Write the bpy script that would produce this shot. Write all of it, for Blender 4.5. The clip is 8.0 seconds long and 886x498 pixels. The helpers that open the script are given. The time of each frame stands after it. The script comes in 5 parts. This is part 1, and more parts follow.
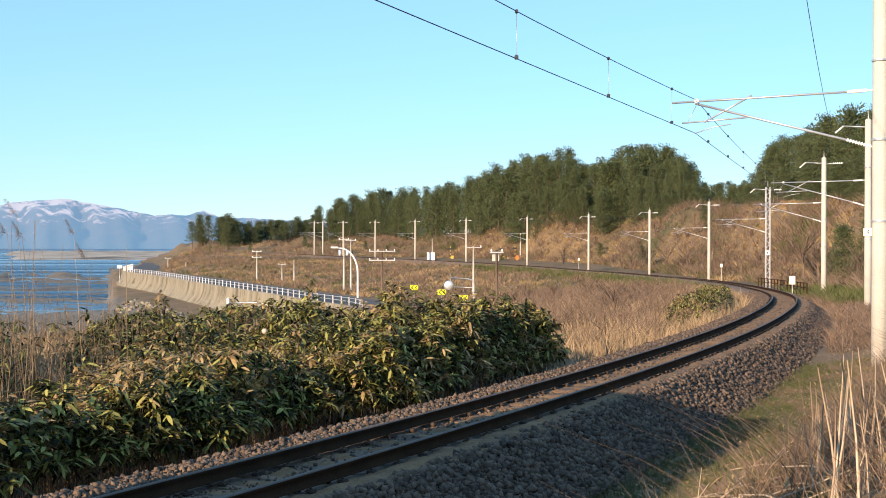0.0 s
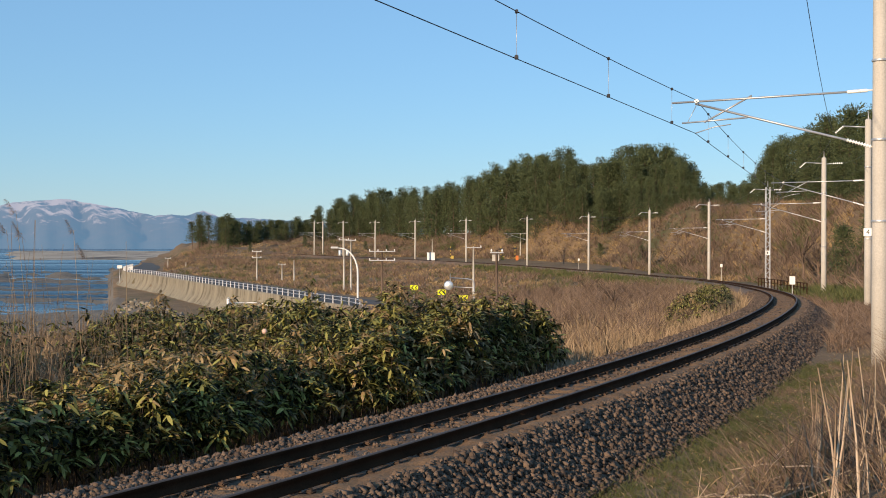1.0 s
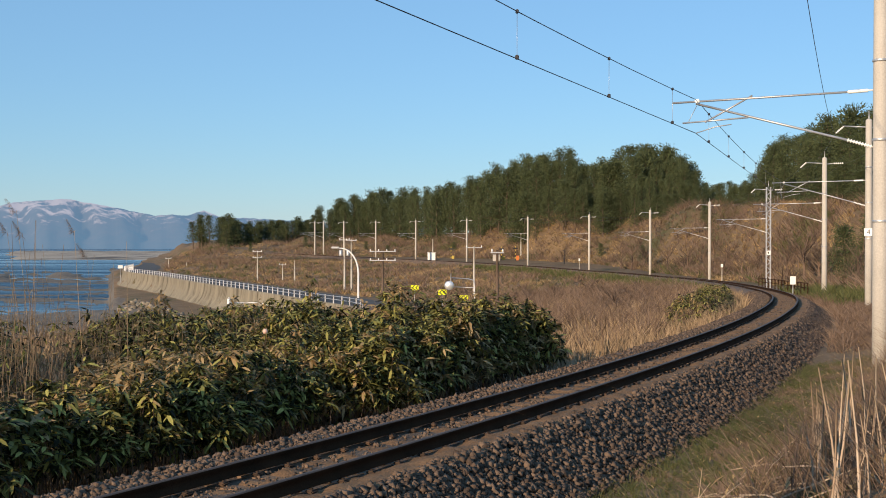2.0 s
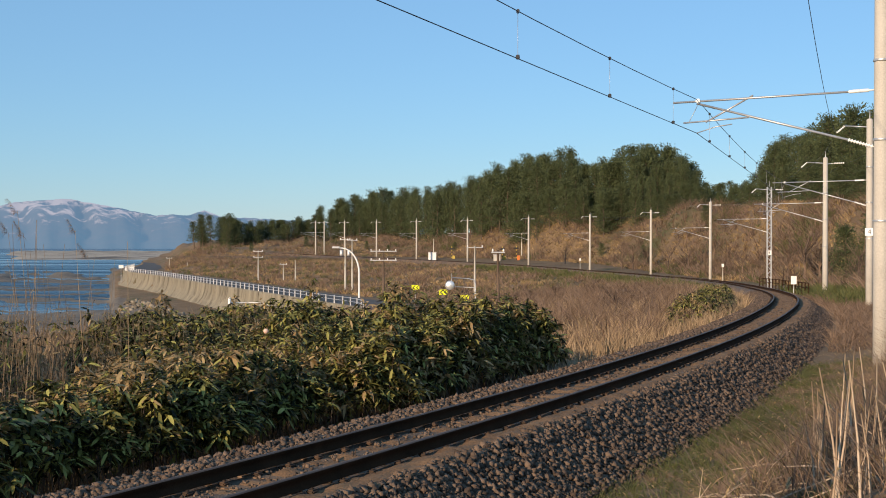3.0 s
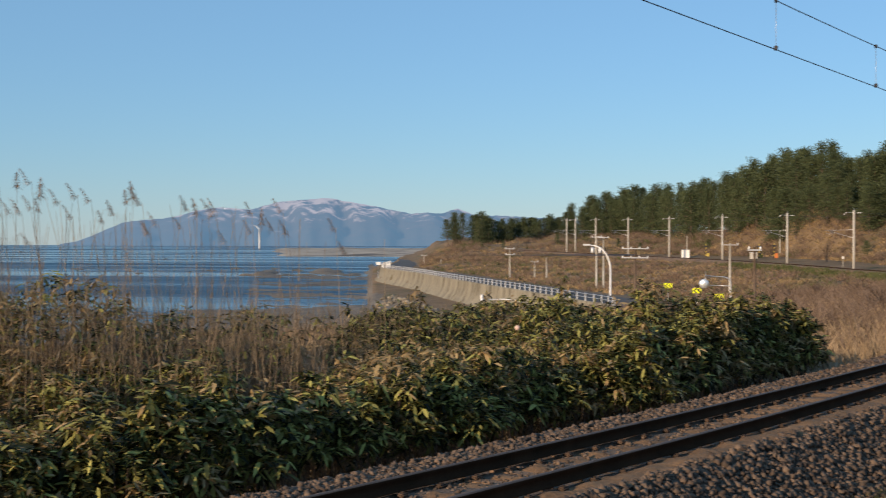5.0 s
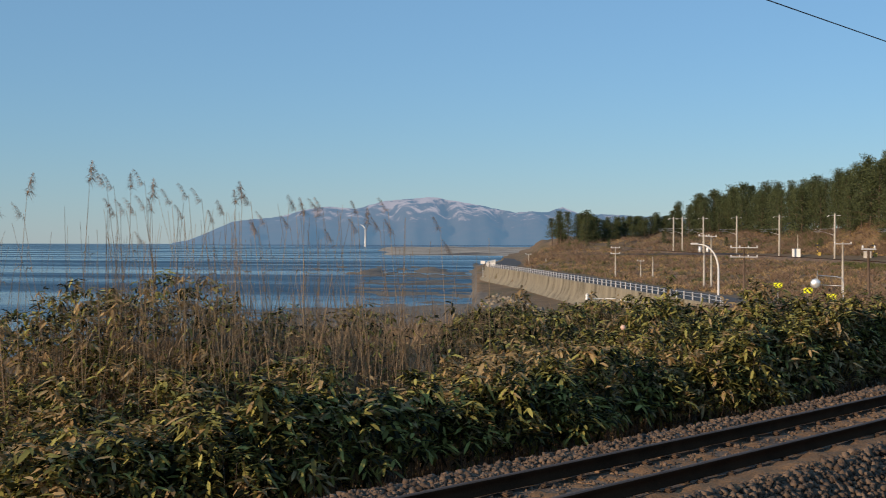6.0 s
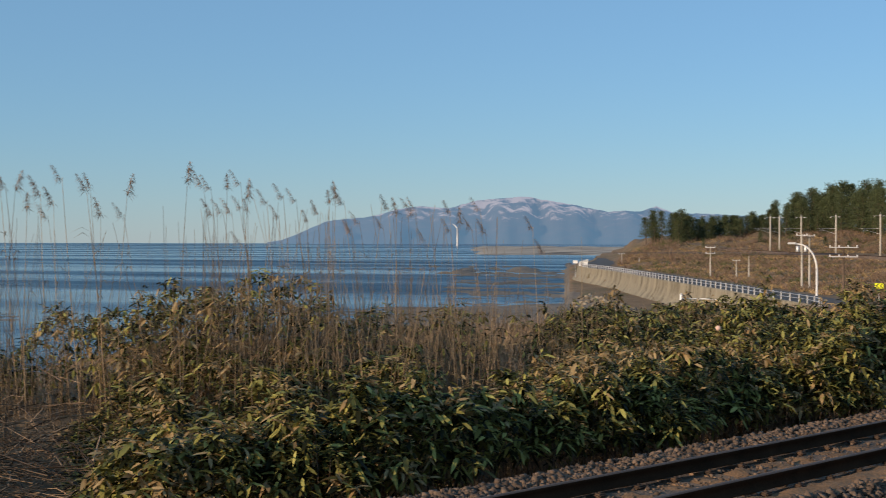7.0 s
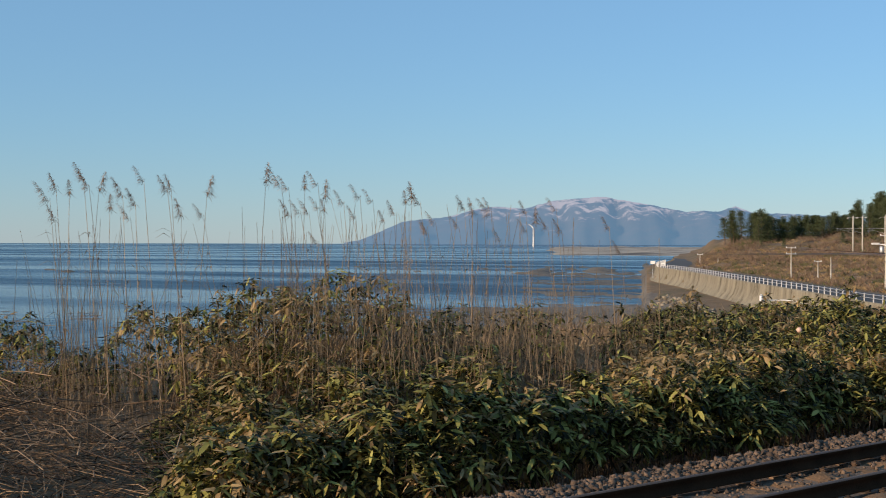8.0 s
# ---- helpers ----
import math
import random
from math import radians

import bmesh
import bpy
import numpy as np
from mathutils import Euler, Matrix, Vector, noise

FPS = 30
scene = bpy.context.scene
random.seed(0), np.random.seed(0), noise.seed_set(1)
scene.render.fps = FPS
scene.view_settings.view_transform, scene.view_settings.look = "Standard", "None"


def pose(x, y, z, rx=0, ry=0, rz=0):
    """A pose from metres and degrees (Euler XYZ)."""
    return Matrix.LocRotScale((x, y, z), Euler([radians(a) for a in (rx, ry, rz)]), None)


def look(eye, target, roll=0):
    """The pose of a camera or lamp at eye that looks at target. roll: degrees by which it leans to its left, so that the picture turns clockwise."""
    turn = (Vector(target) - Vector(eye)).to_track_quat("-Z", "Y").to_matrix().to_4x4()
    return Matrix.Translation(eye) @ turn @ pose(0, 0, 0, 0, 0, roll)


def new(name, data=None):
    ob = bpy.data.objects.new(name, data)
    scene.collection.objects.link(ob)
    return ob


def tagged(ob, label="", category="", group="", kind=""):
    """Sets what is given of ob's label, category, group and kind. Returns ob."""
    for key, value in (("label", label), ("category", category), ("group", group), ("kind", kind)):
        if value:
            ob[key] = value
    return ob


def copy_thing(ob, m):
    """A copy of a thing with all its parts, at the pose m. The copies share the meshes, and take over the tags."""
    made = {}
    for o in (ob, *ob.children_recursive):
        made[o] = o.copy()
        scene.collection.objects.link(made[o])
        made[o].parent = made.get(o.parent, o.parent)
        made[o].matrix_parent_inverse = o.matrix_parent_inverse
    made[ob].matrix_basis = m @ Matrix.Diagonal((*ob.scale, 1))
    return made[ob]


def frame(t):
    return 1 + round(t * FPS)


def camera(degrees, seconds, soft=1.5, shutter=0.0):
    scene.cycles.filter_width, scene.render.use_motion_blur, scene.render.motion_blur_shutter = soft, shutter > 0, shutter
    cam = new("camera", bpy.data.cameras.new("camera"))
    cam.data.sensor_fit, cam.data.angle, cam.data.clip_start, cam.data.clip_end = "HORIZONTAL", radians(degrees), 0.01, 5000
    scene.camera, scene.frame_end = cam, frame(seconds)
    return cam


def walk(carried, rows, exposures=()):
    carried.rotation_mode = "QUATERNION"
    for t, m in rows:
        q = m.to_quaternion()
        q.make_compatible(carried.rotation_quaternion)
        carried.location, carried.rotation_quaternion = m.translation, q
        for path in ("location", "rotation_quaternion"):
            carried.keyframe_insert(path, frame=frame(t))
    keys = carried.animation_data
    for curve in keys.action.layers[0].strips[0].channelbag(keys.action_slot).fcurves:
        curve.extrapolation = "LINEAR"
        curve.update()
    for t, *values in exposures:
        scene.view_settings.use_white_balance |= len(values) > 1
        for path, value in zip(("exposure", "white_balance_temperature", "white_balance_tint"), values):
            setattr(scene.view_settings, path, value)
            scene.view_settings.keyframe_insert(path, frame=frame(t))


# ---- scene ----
# ---- camera: a tripod pan from one spot ----
EYE = 2.4
cam = camera(39.6, 8.0, soft=0.95, shutter=0.4)
PAN = [
    (0.0, 0.0, -0.147, -0.13), (0.5, 0.0, -0.145, -0.13), (1.0, 0.0, -0.143, -0.13), (1.5, 0.015, -0.141, -0.13),
    (2.8, 0.03, -0.145, -0.13), (3.0, 0.062, -0.15, -0.13), (3.2, 0.325, -0.19, -0.13), (3.5, 1.3, -0.252, -0.13), (4.0, 3.534, -0.283, -0.13),
    (4.5, 7.636, -0.291, -0.13), (5.0, 11.713, -0.296, -0.13), (5.2, 13.058, -0.305, -0.13), (6.3, 17.62, -0.375, -0.13), (6.5, 18.398, -0.382, -0.13),
    (7.0, 20.865, -0.392, -0.13), (7.5, 22.956, -0.382, -0.13), (8.0, 24.402, -0.381, -0.13),
]
walk(cam, [(t, pose(0, 0, EYE, 90 + pitch, roll, yaw)) for t, yaw, pitch, roll in PAN],
     exposures=[(t, ev, 6450, 17) for t, ev in ((0.0, 0.88), (0.2, 0.68), (0.4, 0.52), (0.6, 0.38), (0.8, 0.28), (1.5, 0.24), (3.5, 0.22), (4.5, 0.21), (5.2, 0.10), (6.3, -0.05), (7.0, 0.02), (8.0, 0.15))])

# ---- world and sun ----
SUN_AZ, SUN_EL = 213.0, 14.3     # compass turn clockwise from +y, height, degrees
world = bpy.data.worlds.new("world")
scene.world = world
world.use_nodes = True
wn = world.node_tree.nodes
sky = wn.new("ShaderNodeTexSky")
sky.sky_type, sky.sun_disc = "NISHITA", False
sky.sun_elevation, sky.sun_rotation = radians(SUN_EL), radians(SUN_AZ)
sky.air_density, sky.dust_density, sky.ozone_density = 1.12, 0.0, 6.0
wn["Background"].inputs[1].default_value = 0.136
haze = wn.new("ShaderNodeMix")
haze.data_type = "RGBA"
haze.inputs[0].default_value, haze.inputs[7].default_value = 0.45, (1.74, 3.34, 4.34, 1)     # thin sea haze over the clear sky
world.node_tree.links.new(sky.outputs[0], haze.inputs[6])
world.node_tree.links.new(haze.outputs[2], wn["Background"].inputs[0])
sun = new("sun", bpy.data.lights.new("sun", "SUN"))
sun.data.energy, sun.data.angle, sun.data.color = 5.0, radians(0.53), (1.0, 0.77, 0.50)
a, e = radians(SUN_AZ), radians(SUN_EL)
sun.matrix_world = look((math.sin(a) * math.cos(e) * 60, math.cos(a) * math.cos(e) * 60, math.sin(e) * 60), (0, 0, 0))


# ---- materials ----
def material(name, low, high, scale=3.0, fine=40.0, rough=0.8, bump=0.3, metal=0.0, vary=0.0, third=None, third_at=0.62, third_scale=0.15, bump_size=0.02, through_light=0.0, squash=1.0):
    """Two-scale noise between two colours; third: stains of another colour; vary: change from piece to piece."""
    m = bpy.data.materials.new(name)
    m.use_nodes = True
    n, l = m.node_tree.nodes, m.node_tree.links
    b = n["Principled BSDF"]
    co = n.new("ShaderNodeTexCoord")
    place_, low_ = n.new("ShaderNodeMapping"), co.outputs["Object"]
    place_.inputs["Scale"].default_value = (1, 1, squash)     # streaks that run down a face
    l.new(co.outputs["Object"], place_.inputs[0])
    if squash != 1.0:
        low_ = place_.outputs[0]
    big, small = n.new("ShaderNodeTexNoise"), n.new("ShaderNodeTexNoise")
    for node, s, d in ((big, scale, 4), (small, fine, 3)):
        node.inputs["Scale"].default_value, node.inputs["Detail"].default_value = s, d
        l.new(low_, node.inputs["Vector"])
    add = n.new("ShaderNodeMath"); add.operation = "MULTIPLY_ADD"
    add.inputs[1].default_value = 0.5
    l.new(small.outputs[0], add.inputs[0])
    half = n.new("ShaderNodeMath"); half.operation = "MULTIPLY"; half.inputs[1].default_value = 0.5
    l.new(big.outputs[0], half.inputs[0]); l.new(half.outputs[0], add.inputs[2])
    value = add.outputs[0]
    if vary:
        geo, info = n.new("ShaderNodeNewGeometry"), n.new("ShaderNodeObjectInfo")
        both = n.new("ShaderNodeMath"); both.operation = "ADD"
        l.new(geo.outputs["Random Per Island"], both.inputs[0]); l.new(info.outputs["Random"], both.inputs[1])
        wrap = n.new("ShaderNodeMath"); wrap.operation = "FRACT"; l.new(both.outputs[0], wrap.inputs[0])
        mixv = n.new("ShaderNodeMix"); mixv.inputs[0].default_value = vary
        l.new(value, mixv.inputs[2]); l.new(wrap.outputs[0], mixv.inputs[3])
        value = mixv.outputs[0]
    ramp = n.new("ShaderNodeValToRGB")
    ramp.color_ramp.elements[0].position, ramp.color_ramp.elements[1].position = 0.3, 0.7
    ramp.color_ramp.elements[0].color, ramp.color_ramp.elements[1].color = (*low, 1), (*high, 1)
    if vary > 0.6:
        ramp.color_ramp.elements[0].position, ramp.color_ramp.elements[1].position = 0.05, 0.9
    l.new(value, ramp.inputs[0])
    colour = ramp.outputs[0]
    if third:
        st = n.new("ShaderNodeTexNoise")
        st.inputs["Scale"].default_value, st.inputs["Detail"].default_value, st.inputs["Roughness"].default_value = third_scale, 5, 0.65
        l.new(low_, st.inputs["Vector"])
        r2 = n.new("ShaderNodeValToRGB")
        r2.color_ramp.elements[0].position, r2.color_ramp.elements[1].position = third_at - 0.06, third_at + 0.06
        l.new(st.outputs[0], r2.inputs[0])
        mx = n.new("ShaderNodeMix"); mx.data_type = "RGBA"
        l.new(r2.outputs[0], mx.inputs[0]); l.new(colour, mx.inputs[6]); mx.inputs[7].default_value = (*third, 1)
        colour = mx.outputs[2]
    l.new(colour, b.inputs["Base Color"])
    b.inputs["Roughness"].default_value, b.inputs["Metallic"].default_value = rough, metal
    if bump:
        bp = n.new("ShaderNodeBump")
        bp.inputs["Strength"].default_value, bp.inputs["Distance"].default_value = bump, bump_size
        l.new(value if not vary else small.outputs[0], bp.inputs["Height"]); l.new(bp.outputs[0], b.inputs["Normal"])
    if through_light:
        tr, ms = n.new("ShaderNodeBsdfTranslucent"), n.new("ShaderNodeMixShader")
        ms.inputs[0].default_value = through_light
        l.new(colour, tr.inputs[0]); l.new(b.outputs[0], ms.inputs[1]); l.new(tr.outputs[0], ms.inputs[2])
        l.new(ms.outputs[0], n["Material Output"].inputs[0])
    return m


def plain(name, colour, rough=0.6, metal=0.0):
    m = bpy.data.materials.new(name)
    m.use_nodes = True
    b = m.node_tree.nodes["Principled BSDF"]
    b.inputs["Base Color"].default_value = (*colour, 1)
    b.inputs["Roughness"].default_value, b.inputs["Metallic"].default_value = rough, metal
    return m


M_GROUND = material("dry_ground", (0.085, 0.056, 0.030), (0.25, 0.165, 0.085), 0.25, 6, 0.95, 0.8, third=(0.075, 0.075, 0.026), third_at=0.60, third_scale=0.06, bump_size=0.2)
M_BALLAST = material("ballast", (0.045, 0.032, 0.024), (0.19, 0.135, 0.095), 1.2, 22, 0.9, 1.0, third=(0.20, 0.12, 0.065), third_at=0.58, third_scale=0.8, bump_size=0.05)
M_STONE = material("stone", (0.032, 0.021, 0.015), (0.180, 0.124, 0.085), 2, 60, 0.9, 0.4, vary=0.7)
M_SAND = material("rusty_sand", (0.085, 0.046, 0.021), (0.29, 0.165, 0.078), 1.5, 30, 0.95, 1.0)
M_RAIL = material("rail_steel", (0.022, 0.013, 0.008), (0.064, 0.034, 0.019), 3, 60, 1.0, 0.2, metal=0.0)
M_RAIL.node_tree.nodes["Principled BSDF"].inputs["Specular IOR Level"].default_value = 0.05
M_RAILTOP = material("rail_head", (0.055, 0.036, 0.025), (0.13, 0.088, 0.062), 2, 80, 0.62, 0.05, metal=0.25)
M_SLEEPER = material("sleeper", (0.09, 0.055, 0.034), (0.22, 0.14, 0.085), 3, 40, 0.9, 0.5, vary=0.3)
M_CONCRETE = material("concrete", (0.36, 0.34, 0.30), (0.55, 0.52, 0.46), 0.8, 30, 0.85, 0.2)
M_WALL = material("sea_wall_concrete", (0.145, 0.128, 0.09), (0.30, 0.265, 0.19), 0.35, 3, 0.9, 0.3, third=(0.10, 0.085, 0.055), third_at=0.60, third_scale=0.5, squash=0.12)
M_RUBBLE = material("rubble_block", (0.10, 0.085, 0.062), (0.27, 0.235, 0.18), 1.0, 8, 0.9, 0.4, vary=0.5)
M_STEEL = material("galvanised_steel", (0.38, 0.39, 0.40), (0.58, 0.59, 0.60), 2, 30, 0.45, 0.05, metal=0.6)
M_WIRE = plain("wire", (0.05, 0.05, 0.055), 0.5, 0.5)
M_WHITE = material("white_paint", (0.70, 0.69, 0.66), (0.84, 0.83, 0.80), 2, 30, 0.5, 0.05)
M_PORCELAIN = plain("porcelain", (0.82, 0.82, 0.80), 0.15)
M_ASPHALT = material("asphalt", (0.045, 0.045, 0.048), (0.085, 0.083, 0.082), 0.4, 20, 0.9, 0.3)
M_BARK = material("bark", (0.06, 0.042, 0.03), (0.17, 0.12, 0.085), 2, 12, 0.95, 0.8)
M_PINE = material("pine_needles", (0.024, 0.040, 0.015), (0.104, 0.128, 0.046), 0.3, 3, 0.75, 0, vary=0.65, through_light=0.2)
M_SASA = material("bamboo_grass_leaf", (0.013, 0.015, 0.004), (0.45, 0.42, 0.12), 0.5, 8, 0.55, 0, vary=0.75, through_light=0.2)
M_SASA.node_tree.nodes["Color Ramp"].color_ramp.elements[0].position = 0.36
M_SASA.node_tree.nodes["Principled BSDF"].inputs["Specular IOR Level"].default_value = 0.16
M_SASADRY = material("withered_leaf", (0.24, 0.15, 0.06), (0.50, 0.36, 0.17), 0.5, 8, 0.7, 0, vary=0.75, through_light=0.25)
M_STRAW = material("dry_reed", (0.12, 0.077, 0.042), (0.42, 0.305, 0.18), 0.4, 10, 0.8, 0, vary=0.75, through_light=0.15)
M_PLUME = material("reed_plume", (0.28, 0.19, 0.135), (0.58, 0.43, 0.31), 2, 20, 0.9, 0, vary=0.6, through_light=0.3)
M_TWIG = material("bare_twig", (0.055, 0.036, 0.026), (0.23, 0.158, 0.108), 0.4, 10, 0.9, 0, vary=0.7)
M_GRASS = material("green_grass", (0.034, 0.050, 0.014), (0.125, 0.128, 0.040), 0.4, 10, 0.8, 0, vary=0.7, through_light=0.2)
M_MAT = material("flattened_grass", (0.035, 0.021, 0.012), (0.40, 0.27, 0.16), 0.6, 10, 0.9, 0, vary=0.75)
M_MAT.node_tree.nodes["Color Ramp"].color_ramp.elements[0].position = 0.3
M_SPIT = material("pale_sand", (0.28, 0.225, 0.17), (0.52, 0.44, 0.34), 0.01, 0.2, 0.95, 0, third=(0.10, 0.085, 0.07), third_at=0.56, third_scale=0.012)
M_CLIP = material("rusted_clip", (0.030, 0.018, 0.011), (0.075, 0.044, 0.026), 4, 60, 0.9, 0.3, vary=0.4)
M_HILLGRASS = material("hill_grass", (0.16, 0.108, 0.050), (0.42, 0.295, 0.150), 0.09, 2, 0.9, 0, vary=0.5, third=(0.095, 0.085, 0.045), third_at=0.52, third_scale=0.06, through_light=0.1)
M_MIRROR = plain("mirror_glass", (0.80, 0.81, 0.80), 0.3, 0.7)
M_TRAIN = material("train_steel", (0.45, 0.46, 0.47), (0.6, 0.61, 0.62), 1, 30, 0.4, 0.05, metal=0.5)
M_DARK = plain("dark_underframe", (0.03, 0.03, 0.03), 0.8)
M_YELLOW = plain("yellow_sheet", (0.84, 0.88, 0.02), 0.4)
M_BLACK = plain("black_sheet", (0.02, 0.02, 0.02), 0.5)
M_ORANGE = plain("orange_paint", (0.55, 0.16, 0.03), 0.5)
M_ROCK = material("shore_rock", (0.05, 0.042, 0.034), (0.24, 0.20, 0.15), 0.05, 1.0, 0.9, 0.8, bump_size=0.2)


# ---- mesh helpers ----
def mesh_np(name, verts, faces, mat, parent=None, smooth=False):
    """A mesh object from arrays: verts N x 3, faces M x 3 or M x 4."""
    verts, faces = np.asarray(verts, np.float32), np.asarray(faces, np.int32)
    me = bpy.data.meshes.new(name)
    k = faces.shape[1]
    me.vertices.add(len(verts)); me.vertices.foreach_set("co", verts.ravel())
    me.loops.add(faces.size); me.loops.foreach_set("vertex_index", faces.ravel())
    me.polygons.add(len(faces)); me.polygons.foreach_set("loop_start", np.arange(0, faces.size, k, dtype=np.int32))
    me.update(calc_edges=True)
    if smooth:
        me.polygons.foreach_set("use_smooth", np.ones(len(faces), bool))
    me.materials.append(mat)
    ob = new(name, me)
    ob.parent = parent
    return ob


def part(name, bm, mat, parent=None, label=""):
    me = bpy.data.meshes.new(name)
    bm.normal_update(); bm.to_mesh(me); bm.free()
    me.materials.append(mat)
    ob = new(name, me)
    ob.parent = parent
    return tagged(ob, label)


def empty(name, m=None):
    ob = new(name)
    if m is not None:
        ob.matrix_basis = m
    return ob


def copy_at(ob, m):
    """A copy whose pose is m alone, whatever the scale of the first one."""
    c = copy_thing(ob, m)
    c.matrix_basis = m
    return c


def add_box(bm, lo, hi, bevel=0.0):
    g = bmesh.ops.create_cube(bm, size=1.0)
    for v in g["verts"]:
        v.co = Vector([lo[i] + (v.co[i] + 0.5) * (hi[i] - lo[i]) for i in range(3)])
    if bevel:
        edges = list({e for v in g["verts"] for e in v.link_edges})
        bmesh.ops.bevel(bm, geom=edges, offset=bevel, segments=2, affect="EDGES")
    return bm


def box(lo, hi, bevel=0.0):
    return add_box(bmesh.new(), lo, hi, bevel)


def add_tube(bm, pts, r0, r1=None, sides=8):
    """A tube along points, its ends closed."""
    r1 = r0 if r1 is None else r1
    pts = [Vector(p) for p in pts]
    rings = []
    for i, p in enumerate(pts):
        d = (pts[min(i + 1, len(pts) - 1)] - pts[max(i - 1, 0)]).normalized()
        up = Vector((0, 0, 1)) if abs(d.z) < 0.95 else Vector((1, 0, 0))
        x = d.cross(up).normalized(); y = x.cross(d)
        r = r0 + (r1 - r0) * i / (len(pts) - 1)
        rings.append([bm.verts.new(p + r * (math.cos(k * math.tau / sides) * x + math.sin(k * math.tau / sides) * y)) for k in range(sides)])
    for a_, b_ in zip(rings, rings[1:]):
        for k in range(sides):
            f = bm.faces.new((a_[k], a_[(k + 1) % sides], b_[(k + 1) % sides], b_[k])); f.smooth = True
    bm.faces.new(rings[0]); bm.faces.new(rings[-1][::-1])
    return bm


def tube(pts, r0, r1=None, sides=8):
    return add_tube(bmesh.new(), pts, r0, r1, sides)


def lathe(profile, sides=14):
    """A round body about z from rows of (radius, height)."""
    bm = bmesh.new()
    rings = [[bm.verts.new((r * math.cos(k * math.tau / sides), r * math.sin(k * math.tau / sides), z)) for k in range(sides)] for r, z in profile]
    for a_, b_ in zip(rings, rings[1:]):
        for k in range(sides):
            f = bm.faces.new((a_[k], a_[(k + 1) % sides], b_[(k + 1) % sides], b_[k])); f.smooth = True
    bm.faces.new(rings[0][::-1]); bm.faces.new(rings[-1])
    return bm


def smooth(t):
    t = np.clip(t, 0, 1)
    return t * t * (3 - 2 * t)


def wave_noise(x, y, size, seed=0):
    """Cheap smooth noise in about -1 .. 1 on arrays."""
    rng = np.random.RandomState(seed)
    out = np.zeros_like(x, dtype=float)
    for k in range(7):
        ang, ph = rng.uniform(0, math.tau), rng.uniform(0, math.tau)
        f = rng.uniform(0.6, 1.8) / size
        out += np.sin((x * math.cos(ang) + y * math.sin(ang)) * math.tau * f + ph)
    return out / 3.5


# ---- the track's line ----
S = np.arange(-160.0, 760.0, 0.5)
HEAD = np.interp(S, [-160, -30, 0, 12, 30, 45, 58, 70, 85, 110, 150, 200, 270, 330, 760], [28, 28, 28, 26.8, 22.8, 19.1, 15.7, 12.6, 10.3, 7.0, 0.1, -11.7, -24, -30, -36])
CX, CY = np.cumsum(np.sin(np.radians(HEAD))) * 0.5, np.cumsum(np.cos(np.radians(HEAD))) * 0.5
i0 = int(np.argmin(abs(S)))
CX, CY = CX - CX[i0] - 5.92, CY - CY[i0] + 5.50
CZ = np.interp(S, [-160, 45, 60, 90, 120, 160, 200, 270, 330, 470, 760], [0, 0, -0.1, -0.6, -1.0, -1.45, -1.5, -0.9, -0.4, 1.5, 4])
CANT = np.interp(S, [-160, 20, 60, 760], [0.021, 0.021, 0.0, 0.0])   # outer rail's lift


def on_track(s, u, dz=0.0):
    """The world place at s metres along the track and u metres to its right."""
    h = np.radians(np.interp(s, S, HEAD))
    return (np.interp(s, S, CX) + u * np.cos(h), np.interp(s, S, CY) - u * np.sin(h), np.interp(s, S, CZ) + dz)


def track_pose(s, u=0.0, dz=0.0):
    """y along the track, x to its right."""
    x, y, z = on_track(s, u, dz)
    return pose(float(x), float(y), float(z), 0, 0, -float(np.interp(s, S, HEAD)))


def track_coords(x, y):
    """Nearest s, u for arrays of places."""
    px, py, ph = CX[::4], CY[::4], np.radians(HEAD[::4])
    s, u = np.empty(len(x)), np.empty(len(x))
    for i in range(0, len(x), 4000):
        j = slice(i, i + 4000)
        d = (x[j, None] - px) ** 2 + (y[j, None] - py) ** 2
        k = d.argmin(1)
        al = (x[j] - px[k]) * np.sin(ph[k]) + (y[j] - py[k]) * np.cos(ph[k])
        s[j] = S[::4][k] + al
        u[j] = (x[j] - px[k]) * np.cos(ph[k]) - (y[j] - py[k]) * np.sin(ph[k])
    return s, u


# ---- the coast road's line ----
ROAD = np.array([(-75, -30), (-62, 20), (-42, 62), (-20, 92), (-5, 112), (-4, 128), (-11, 148), (-36, 212), (-57.5, 268), (-76, 312), (-90, 375), (-106, 450), (-126, 530), (-150, 700)], float)
_k = np.concatenate([[0], np.cumsum(np.hypot(*np.diff(ROAD, axis=0).T))])
RS = np.arange(0, _k[-1], 2.0)


def spline(k, p, q):
    m = np.gradient(p, k)
    i = np.clip(np.searchsorted(k, q, "right") - 1, 0, len(k) - 2)
    h = k[i + 1] - k[i]; t = (q - k[i]) / h
    return (2 * t**3 - 3 * t**2 + 1) * p[i] + (t**3 - 2 * t**2 + t) * h * m[i] + (-2 * t**3 + 3 * t**2) * p[i + 1] + (t**3 - t**2) * h * m[i + 1]


RX, RY = spline(_k, ROAD[:, 0], RS), spline(_k, ROAD[:, 1], RS)
RH = np.arctan2(np.gradient(RX), np.gradient(RY))
ROAD_Z = -4.4


def on_road(q, v):
    h = np.interp(q, RS, RH)
    return np.interp(q, RS, RX) + v * np.cos(h), np.interp(q, RS, RY) - v * np.sin(h)


